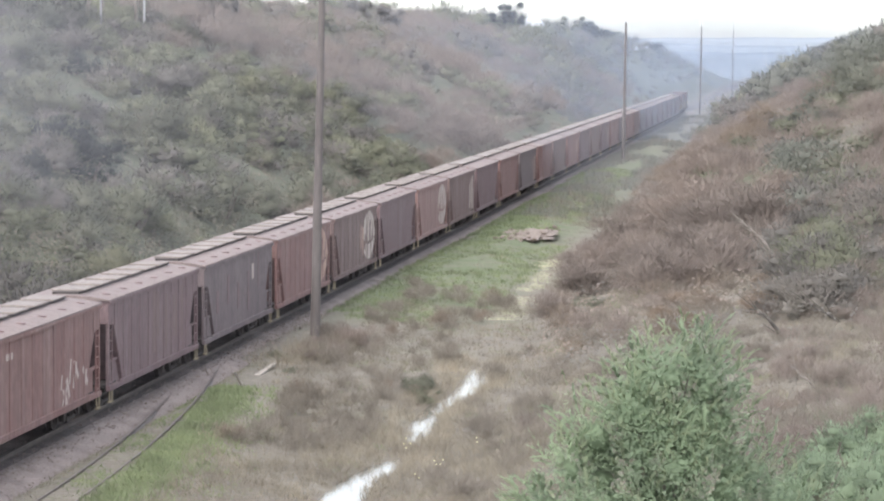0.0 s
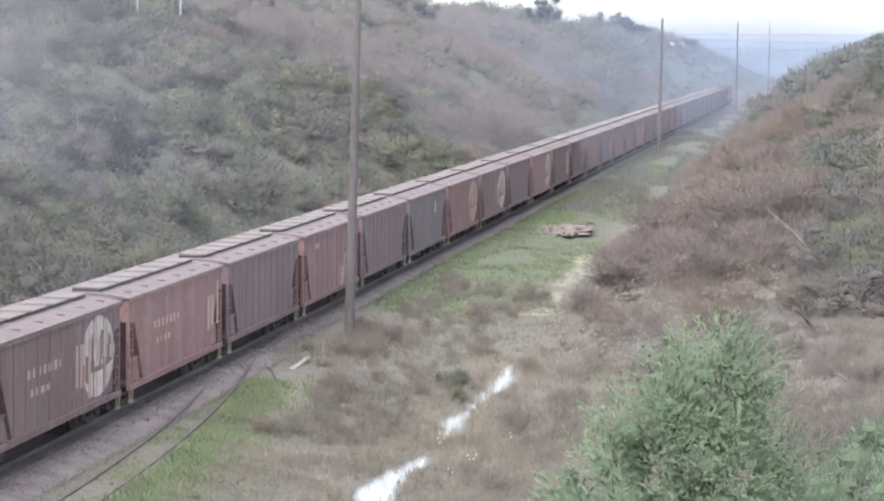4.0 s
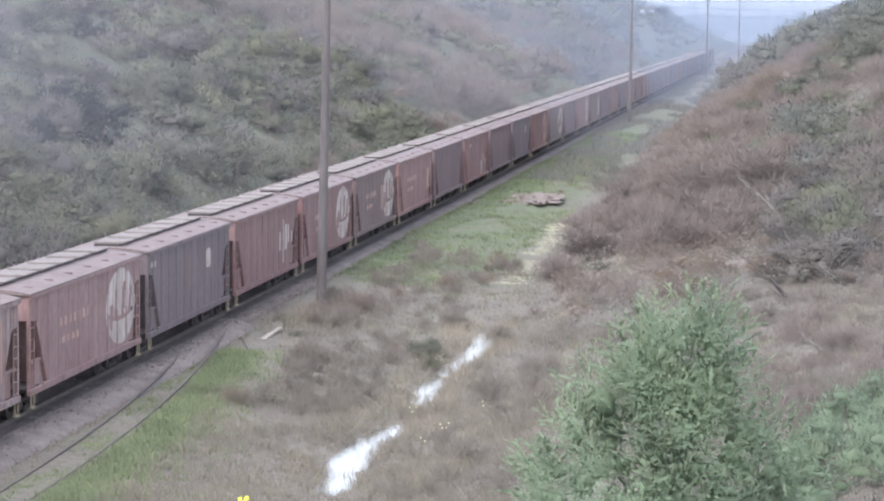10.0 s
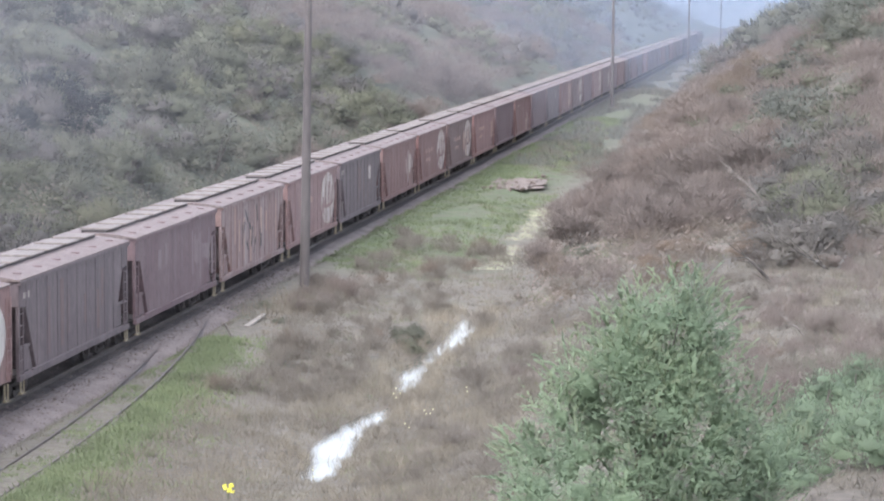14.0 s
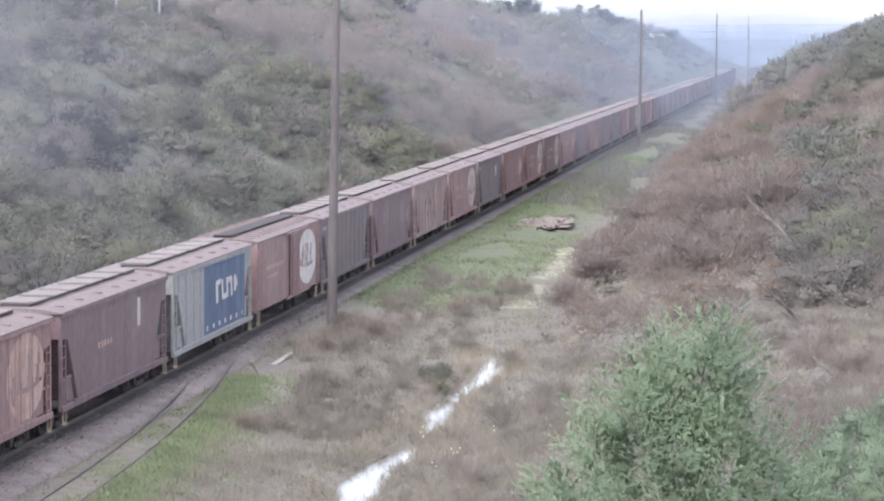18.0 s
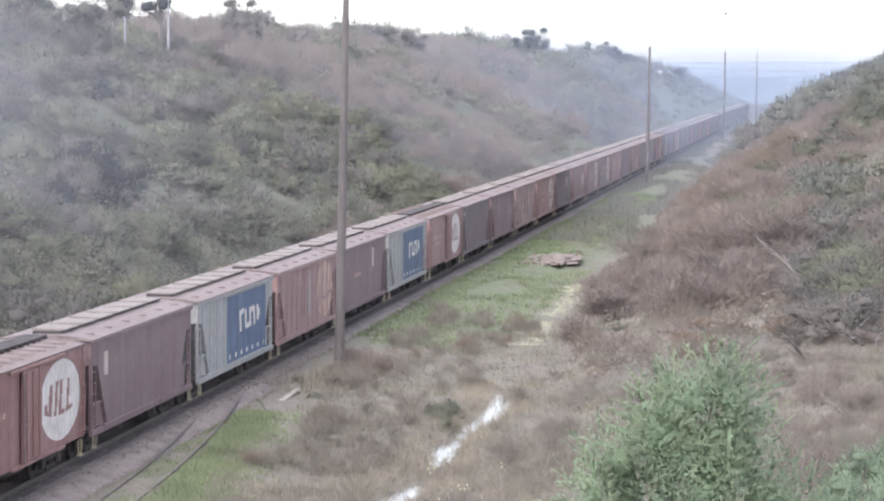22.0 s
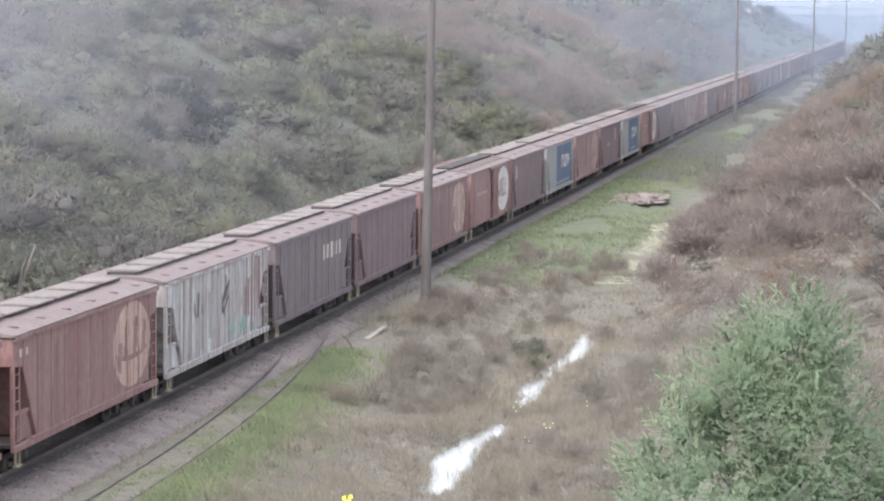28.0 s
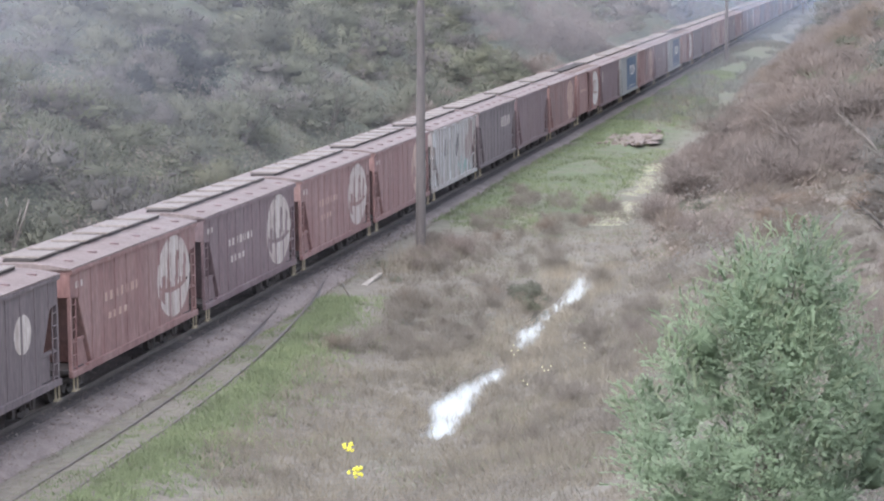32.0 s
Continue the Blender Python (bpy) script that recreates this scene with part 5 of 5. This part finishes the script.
grass_patch("near_grass", "pale standing dry grass stalks beside the ditch", DRY_GRASS, 32000, near_spot, 0.6, 32, 0.007)


def edge_spot(r):
    y = 60 + 190 * r.random() ** 1.2
    return (1.75 if y < 100 else 1.2) + abs(r.gauss(0, 0.5)), y, 0.5 + 0.5 * r.random()


grass_patch("verge_grass", "dry weeds growing into the edge of the ballast", DEAD_GRASS, 16000, edge_spot, 0.26, 33, 0.012)


def ditch_spot(r):
    y = r.uniform(79, 106) if r.random() < 0.9 else r.uniform(69, 79)
    n = noise.noise(Vector((y * 0.5, 2.0, 1.0)))
    return (ditch_x(y) + r.choice((-1, 1)) * abs(r.gauss(0.75, 0.4)) + 0.3 * n, y, 0.8 + 0.4 * r.random()) if n > -0.45 or y > 80 else None


grass_patch("ditch_grass", "rank dry grass hanging over the wet ditch", DRY_GRASS, 9000, ditch_spot, 0.5, 27, 0.01)


def across_spot(r):
    y = 68 + 190 * r.random() ** 1.3
    x = -3.9 - 6.5 * r.random() ** 1.3
    return (x, y, 0.6 + 0.7 * r.random()) if 22.94 - 0.37 * y < x + 2 else None


grass_patch("bank_grass", "tall dull grass at the foot of the bank across the track", DEAD_GRASS, 22000, across_spot, 0.75, 38, 0.018)
grass_patch("bank_grass", "tall olive grass at the foot of the bank across the track", LEAF_GREEN, 20000, across_spot, 0.7, 39, 0.018)


def far_verge_spot(r):
    y = 190 + 290 * r.random() ** 1.2
    x = 1.5 + (toe_right(y) - 0.5) * r.random()
    return (x, y, 0.7 + 0.6 * r.random()) if noise.noise(Vector((x * 0.3, y * 0.06, 5.0))) > -0.15 else None


grass_patch("rough_grass", "rough olive growth between the far track and the bank", LEAF_DUSK, 26000, far_verge_spot, 0.6, 36, 0.03)
grass_patch("rough_grass", "rough dead growth between the far track and the bank", DEAD_GRASS, 14000, far_verge_spot, 0.6, 37, 0.03)


def verge_spot(r):
    y = r.uniform(56, 100)
    return siding_x(y) + r.uniform(-1.1, 1.6), y, 0.5


grass_patch("verge_grass", "thin short dry grass round the siding rails", DRY_GRASS, 22000, verge_spot, 0.2, 26, 0.008)
grass_patch("verge_grass", "thin short olive grass between the siding rails", GREEN_GRASS, 16000, verge_spot, 0.18, 30, 0.008)
grass_patch("pale_grass", "pale yellowish wet grass beside the track", PALE_GRASS, 9000, pale_spot, 0.22, 25, 0.02)


# ---- poles ----
def pole_mesh(height):
    bm = bmesh.new()
    rod(bm, (0, 0, -0.6), (0, 0, height), 0.21, 14, 0.12)
    rod(bm, (0, 0, height), (0, 0, height + 0.12), 0.15, 14, 0.1)
    return bm_mesh("pole", bm)


GALVANISED = two_tone("pale_galvanised_steel", (0.55, 0.56, 0.58), (0.7, 0.71, 0.72), 2.0, 0.5)
for x, y, top, lean in ((3.6, 106.0, 15.2, 0.8), (3.6, 287.6, 14.3, 0.4), (3.6, 492.0, 15.5, 0.2), (3.6, 700.0, 16.4, 0.2)):
    z = ground_z(x, y)
    p = tagged(new("utility_pole"), "tall tapered grey concrete pole standing beside the track", "pole", "poles along the railway")
    p.location, p.rotation_euler = (x, y, z), (0, radians(lean), 0)
    place("shaft", pole_mesh(top - z), POLE_CONCRETE, p)
    bm = bmesh.new()
    rod(bm, (0, 0, top - z), (0, 0, top - z + 6.9), 0.03, 6, 0.015)
    place("mast", bm_mesh("mast", bm), GALVANISED, p, label="thin pale steel mast")
    bm = bmesh.new()
    bmesh.ops.create_icosphere(bm, subdivisions=2, radius=0.3, matrix=Matrix.Translation((0, 0, top - z + 6.9)) @ Matrix.Diagonal((1, 1, 0.75, 1)))
    place("finial", bm_mesh("finial", bm), UNDER_STEEL, p, label="small dark knob")


# ---- the wet ditch, the earth heap and small things beside the track ----
def build_water():
    ys = [66 + 0.7 * i for i in range(60)]
    verts, faces = [], []
    for y in ys:
        for d in (-1.3, -0.5, 0.5, 1.3):
            verts.append((ditch_x(y) + d, y, -0.81))
    for j in range(len(ys) - 1):
        for i in range(3):
            faces.append((4 * j + i, 4 * j + i + 1, 4 * j + i + 5, 4 * j + i + 4))
    m, n, l, b = material("standing_ditch_water", 0.1)
    b.inputs["Base Color"].default_value = (0.1, 0.095, 0.085, 1)
    b.inputs["IOR"].default_value = 1.33
    bump(n, l, b, noise_node(n, l, 2.2, 3), 0.12, 0.02)
    tagged(new("water", mesh_of("water", verts, faces, [m], smooth=True)), "shallow standing water in the ditch", "water", kind="structure")


build_water()


def build_heap():
    """A low heap of bare earth with clods."""
    r = random.Random(3)
    bm = bmesh.new()
    bmesh.ops.create_icosphere(bm, subdivisions=4, radius=1.0)
    for v in bm.verts:
        k = 1 + 0.45 * noise.noise(v.co * 2.2) + 0.3 * noise.noise(v.co * 6.0)
        v.co = Vector((v.co.x * 1.7 * k, v.co.y * 6.0 * k, max(-0.2, v.co.z * (0.26 + 0.3 * noise.noise(v.co * 4.0)) * k)))
    me = bm_mesh("earth", bm)
    soil = two_tone("bare_pinkish_earth", (0.135, 0.108, 0.094), (0.2, 0.165, 0.145), 0.9, 0.95, 7, relief=0.8, lift=0.1)
    root = tagged(new("earth_heap"), "low heap of bare pinkish-brown earth on the grass", "earth heap")
    root.location = (5.3, 172.0, ground_z(5.3, 172.0))
    root.scale = (0.95, 0.85, 0.75)
    place("earth", me, soil, root)
    clod = shared("clod", lambda: simple("clod", (0, 0, 0, 0.5, 0.7, 0.4), bevel=0.12))
    for _ in range(26):
        c = place("clod", clod, soil, root, (r.uniform(-1.6, 1.8), r.uniform(-7, 7), r.uniform(0.0, 0.3)))
        c.rotation_euler, c.scale = (r.uniform(0, 3), r.uniform(0, 3), r.uniform(0, 3)), (r.uniform(0.25, 0.6),) * 3


build_heap()


def small_things():
    wood = two_tone("bleached_broken_wood", (0.19, 0.17, 0.15), (0.3, 0.27, 0.24), 3.0, 0.9, 5, (1, 1, 1))
    a, b = Vector((3.45, 95.2, -0.22)), Vector((3.6, 97.7, -0.06))
    bm = bmesh.new()
    d = b - a
    box(bm, 0, 0, 0, 0.24, d.length, 0.09)
    for v in bm.verts:
        if v.co.y > 0:
            v.co.x *= 0.6
    soften(bm, 0.015)
    ob = place("plank", bm_mesh("plank", bm), wood, None, (a + b) / 2)
    ob.rotation_euler = (math.atan2(d.z, d.length), 0, -math.atan2(d.x, d.y))
    tagged(ob, "bleached broken plank lying beside the siding", "plank")
    bm = bmesh.new()
    rod(bm, (0.1, 0.3, -0.1), (-0.16, -0.2, 0.62), 0.05, 8, 0.04)
    ob = place("stake", bm_mesh("stake", bm), wood, None, (3.6, 91.6, ground_z(3.6, 91.6)))
    tagged(ob, "short pale leaning wooden stake", "stake")
    # dead branches lying in the scrub
    r = random.Random(8)

    def branch(label, start, end, sag, forks, thick):
        """A bent bough from start to end, with side twigs."""
        a, b = Vector(start), Vector(end)
        pts = [a.lerp(b, i / 6) + Vector((r.uniform(-0.04, 0.04), r.uniform(-0.2, 0.2), sag * math.sin(math.pi * i / 6) + r.uniform(-0.04, 0.04))) for i in range(7)]
        bm = bmesh.new()
        for i in range(6):
            rod(bm, pts[i] - b, pts[i + 1] - b, thick * (0.35 + 0.11 * i), 7, thick * (0.35 + 0.11 * (i + 1)))
        bmesh.ops.remove_doubles(bm, verts=bm.verts, dist=thick * 0.3)
        bark = DARK_BARK if label.startswith("dark") else BRANCH_BARK
        root = place("dead_branch", bm_mesh("branch", bm), bark, None, b)
        tagged(root, label, "branch", "dead branches on the near bank")
        for i in range(forks):
            p = pts[1 + i % 5] - b
            e = p + (a - b).normalized() * r.uniform(0.3, 1.2) + Vector((r.uniform(-0.3, 0.3), r.uniform(-0.4, 0.4), r.uniform(-0.35, 0.35)))
            bm = bmesh.new()
            rod(bm, p, e, thick * 0.3, 5, thick * 0.1)
            place("twig", bm_mesh("twig", bm), bark, root)

    branch("long bleached dead branch leaning over the scrub", (20.0, 110, 5.12), (23.05, 110.5, 1.75), 0.2, 22, 0.06)
    branch("dark crooked dead branch on the bank", (21.1, 93, 2.85), (22.5, 93.4, 1.5), 0.25, 6, 0.085)
    branch("short bleached dead branch on the bank", (22.6, 78, 2.6), (23.5, 78.3, 1.75), 0.05, 3, 0.035)
    branch("dark dead branch on the bank", (23.0, 96, 2.85), (25.1, 96.5, 1.4), 0.1, 5, 0.06)
    # yellow flower heads on tall stems
    yellow, n, l, b = material("yellow_petals", 0.6)
    l.new(ramp(n, l, noise_node(n, l, 30.0, 2), [(0.3, (0.55, 0.5, 0.03)), (0.7, (0.8, 0.74, 0.1))]), b.inputs["Base Color"])
    for x, y in ((9.4, 63.8), (10.25, 60.6)):
        root = tagged(new("flowering_weed"), "tall weed with a cluster of bright yellow flowers", "flower", "yellow flowering weeds")
        root.location = (x, y, ground_z(x, y))
        bm = bmesh.new()
        rod(bm, (0, 0, -0.1), (0.03, 0, 0.3), 0.012, 6, 0.008)
        place("stem", bm_mesh("stem", bm), GREEN_GRASS, root)
        petal = shared("petal", lambda: simple("flower", (0, 0, 0, 0.08, 0.08, 0.04), (0.02, 0.03, 0.03, 0.05, 0.04, 0.05), bevel=0.015))
        for i in range(11):
            f = place("flower", petal, yellow, root, (0.03 + r.gauss(0, 0.06), r.gauss(0, 0.07), 0.31 + r.gauss(0, 0.075)))
            f.rotation_euler = (r.uniform(-1, 1), r.uniform(-1, 1), r.uniform(0, 6))
    pale, n, l, b = material("white_seed_heads", 0.8)
    l.new(ramp(n, l, noise_node(n, l, 20.0, 2), [(0.3, (0.36, 0.34, 0.2)), (0.7, (0.5, 0.47, 0.3))]), b.inputs["Base Color"])
    for i in range(7):
        x, y = r.uniform(11.4, 14.5), r.uniform(62, 80)
        root = tagged(new("seeding_weed"), "thin dry weed with white seed heads", "weed", "weeds with white seed heads")
        root.location = (x, y, ground_z(x, y))
        bm = bmesh.new()
        h = r.uniform(0.6, 1.0)
        rod(bm, (0, 0, -0.1), (r.uniform(-0.1, 0.1), 0, h), 0.008, 5, 0.005)
        place("stem", bm_mesh("stem", bm), DRY_GRASS, root)
        head = shared("seed_head", lambda: simple("seed_head", (0, 0, 0, 0.04, 0.04, 0.05), bevel=0.012))
        for k in range(2):
            place("seed_head", head, pale, root, (r.gauss(0, 0.07), r.gauss(0, 0.07), h - 0.12 * k))


POST_GREY = two_tone("whitewashed_post", (0.24, 0.24, 0.25), (0.34, 0.34, 0.35), 1.0)
DARK_BARK = two_tone("dark_wet_bark", (0.045, 0.04, 0.036), (0.095, 0.084, 0.075), 4.0)
BRANCH_BARK = two_tone("bleached_dead_bark", (0.12, 0.105, 0.095), (0.27, 0.24, 0.215), 4.0)
small_things()


# ---- the far end: roofs on the hill, masts and the hazy hills ----
MAST_GREY = two_tone("weathered_mast_steel", (0.3, 0.32, 0.35), (0.4, 0.42, 0.45), 1.0, 0.7)


def far_end():
    # Each ridge paler: distance haze put into its colour, with a faint glow.
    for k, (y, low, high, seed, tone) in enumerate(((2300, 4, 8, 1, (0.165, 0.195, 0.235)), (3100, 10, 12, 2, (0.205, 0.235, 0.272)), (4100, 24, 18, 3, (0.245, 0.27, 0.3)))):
        haze, n, l, b = material("painted_haze_blue", 1.0)
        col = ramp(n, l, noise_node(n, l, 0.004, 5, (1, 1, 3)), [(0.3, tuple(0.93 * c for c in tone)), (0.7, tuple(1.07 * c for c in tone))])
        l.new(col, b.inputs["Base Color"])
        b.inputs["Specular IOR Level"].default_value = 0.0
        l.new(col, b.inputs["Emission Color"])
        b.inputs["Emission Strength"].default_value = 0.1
        verts, faces, xs = [], [], [-2600 + 40 * i for i in range(111)]
        for x in xs:
            h = low + high * (noise.noise(Vector((x * 0.0022, seed, 0))) + 0.4 * noise.noise(Vector((x * 0.009, seed, 4)))) + 6 * mixed(1, 0, abs(x + 150) / 700)
            verts += [(x, y, -40), (x, y, h - 6), (x, y + 60, h), (x, y + 300, -40)]
        for i in range(len(xs) - 1):
            for j in range(3):
                faces.append((4 * i + j, 4 * i + 4 + j, 4 * i + 5 + j, 4 * i + 1 + j))
        tagged(new("backdrop", mesh_of("hills", verts, faces, [haze], smooth=True)), "hills on the horizon with pale blue haze painted in", "hills", kind="structure")
    wall = two_tone("white_wall", (0.6, 0.6, 0.6), (0.78, 0.78, 0.77), 0.6)
    tin = two_tone("pale_tin_roof", (0.45, 0.47, 0.5), (0.62, 0.64, 0.67), 0.5, 0.5)
    glass, n, l, b = material("dark_window_glass", 0.1)
    b.inputs["Base Color"].default_value = (0.03, 0.035, 0.04, 1)
    for x, y, sx, sy, z in ((-33.5, 800, 5, 9, 11.4), (-26.0, 800, 5, 9, 10.0), (-27.5, 960, 5, 9, 6.0), (-34, 560, 4, 8, 15.2)):
        root = tagged(new("house"), "small white house with a pale tin roof on the hillside", "house", "houses on the hillside")
        root.location = (x, y, z)
        place("wall", simple("wall", (0, 0, -2.0, sx, sy, 7.0)), wall, root)
        bm = bmesh.new()
        vs = [bm.verts.new(c) for c in ((-sx * 0.56, -sy * 0.54, 1.4), (sx * 0.56, -sy * 0.54, 1.4), (sx * 0.56, sy * 0.54, 1.4), (-sx * 0.56, sy * 0.54, 1.4), (0, -sy * 0.54, 2.9), (0, sy * 0.54, 2.9))]
        for f in ((0, 1, 4), (2, 3, 5), (1, 2, 5, 4), (3, 0, 4, 5), (3, 2, 1, 0)):
            bm.faces.new([vs[i] for i in f])
        place("roof", bm_mesh("roof", bm), tin, root)
        for e in (-0.25, 0.25):
            place("window", simple("window", (sx * e, -sy / 2 - 0.03, 0.2, 1.0, 0.06, 1.0)), glass, root)
    for x, y in ((-32, 221), (-32, 207)):
        bm = bmesh.new()
        rod(bm, (0, 0, -0.5), (0, 0, 6.2), 0.1, 10, 0.08)
        ob = place("post", bm_mesh("post", bm), POST_GREY, None, (x, y, ground_z(x, y)))
        tagged(ob, "plain whitewashed post standing among the trees", "post", "white posts on the skyline")
    for x, y, h in ((1.0, 1400, 22), (6.0, 1500, 22), (8.5, 1560, 22)):
        root = tagged(new("lattice_mast"), "faint thin lattice mast far down the valley", "mast", "masts in the valley")
        root.location = (x, y, -3)
        for sx, sy in ((-1, -1), (1, -1), (1, 1), (-1, 1)):
            bm = bmesh.new()
            rod(bm, (sx * 0.9, sy * 0.9, 0), (sx * 0.25, sy * 0.25, h), 0.12, 5, 0.08)
            place("leg", bm_mesh("leg", bm), MAST_GREY, root)
        for i in range(6):
            bm = bmesh.new()
            z, w = 2 + i * 3.3, 0.9 - 0.65 * (2 + i * 3.3) / h
            box(bm, 0, 0, z, 2 * w, 2 * w, 0.12)
            place("brace", bm_mesh("brace", bm), MAST_GREY, root)


far_end()


# ---- exhaust smoke and imitated haze ----
SMOKE = []


def smoke_or_haze_material(name, colour, strength, grain):
    """Thin smoke or imitated haze, dense in a puff's middle and gone at its rim."""
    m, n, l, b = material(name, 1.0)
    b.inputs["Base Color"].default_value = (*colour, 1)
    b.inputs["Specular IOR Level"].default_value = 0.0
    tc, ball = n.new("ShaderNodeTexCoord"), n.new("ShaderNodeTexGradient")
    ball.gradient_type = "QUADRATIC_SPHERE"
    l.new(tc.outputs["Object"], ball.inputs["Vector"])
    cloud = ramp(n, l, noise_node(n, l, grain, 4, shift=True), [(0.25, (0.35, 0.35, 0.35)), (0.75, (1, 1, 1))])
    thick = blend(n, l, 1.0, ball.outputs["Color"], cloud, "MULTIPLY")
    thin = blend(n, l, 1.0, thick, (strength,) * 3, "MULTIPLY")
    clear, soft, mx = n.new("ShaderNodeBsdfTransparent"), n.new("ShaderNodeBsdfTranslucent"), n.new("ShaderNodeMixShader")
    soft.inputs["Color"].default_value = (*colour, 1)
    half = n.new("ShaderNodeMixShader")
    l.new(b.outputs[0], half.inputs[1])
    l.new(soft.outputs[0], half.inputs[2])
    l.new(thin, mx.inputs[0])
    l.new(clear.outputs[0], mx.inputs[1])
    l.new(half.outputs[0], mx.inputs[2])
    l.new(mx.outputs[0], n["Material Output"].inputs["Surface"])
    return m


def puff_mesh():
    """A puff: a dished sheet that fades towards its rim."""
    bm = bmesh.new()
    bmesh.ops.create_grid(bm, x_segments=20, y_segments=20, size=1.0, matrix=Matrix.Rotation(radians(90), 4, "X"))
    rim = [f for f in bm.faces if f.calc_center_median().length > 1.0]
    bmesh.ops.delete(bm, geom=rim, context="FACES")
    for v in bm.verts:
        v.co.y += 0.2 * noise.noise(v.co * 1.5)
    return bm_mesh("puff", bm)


def build_smoke_and_haze():
    """Bluish diesel exhaust that travels with the locomotives, and sheets added to imitate haze."""
    fresh = smoke_or_haze_material("thin_blue_exhaust", (0.3, 0.36, 0.45), 0.42, 1.0)
    far_veil = smoke_or_haze_material("far_haze_veil", (0.235, 0.285, 0.37), 0.58, 0.6)
    r = random.Random(12)
    root = tagged(new("smoke_plume"), "thin bluish diesel smoke drifting over the locomotives", "smoke")
    for x, y, z, s in ((-0.5, 0, 6.4, 4.6), (-2.5, -20, 9.0, 8.0)):
        p = place("puff", shared("puff", puff_mesh), fresh, root, (x, y, z))
        p.scale, p.visible_shadow = (s, s, s * 0.85), False
    SMOKE.append((46.5, root))
    haze = tagged(new("smoke_haze"), "translucent sheets added to imitate bluish haze across the cutting", "smoke")
    # Added sheets, placed for the camera's view, lighten the banks as haze would.
    near_veil = smoke_or_haze_material("near_haze_veil", (0.345, 0.35, 0.4), 0.38, 0.4)
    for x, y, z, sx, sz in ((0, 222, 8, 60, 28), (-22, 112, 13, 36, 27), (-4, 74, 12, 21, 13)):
        p = place("puff", shared("puff", puff_mesh), near_veil, haze, (x, y, z))
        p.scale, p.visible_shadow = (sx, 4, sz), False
    # Larger, denser sheets farther off make the distance pale like haze.
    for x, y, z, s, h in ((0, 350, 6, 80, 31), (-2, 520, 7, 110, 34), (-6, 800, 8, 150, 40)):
        p = place("puff", shared("puff", puff_mesh), far_veil, haze, (x, y, z))
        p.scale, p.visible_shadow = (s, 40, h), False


build_smoke_and_haze()


# ---- what moves ----
def train_at(t):
    """How far the coupler numbered zero has come, in metres."""
    return -162.4 + 9.628 * t + 0.02879 * t * t


def motions():
    times = [2.0 * i for i in range(17)]
    for k, ob in WAGONS:
        walk(ob, [(t, pose(0, train_at(t) + (k + 0.5) * PITCH, 0)) for t in times])
    for k, ob in LOCOS + SMOKE:
        walk(ob, [(t, pose(0, train_at(t) + (k + 0.6) * PITCH, 0)) for t in times])


motions()
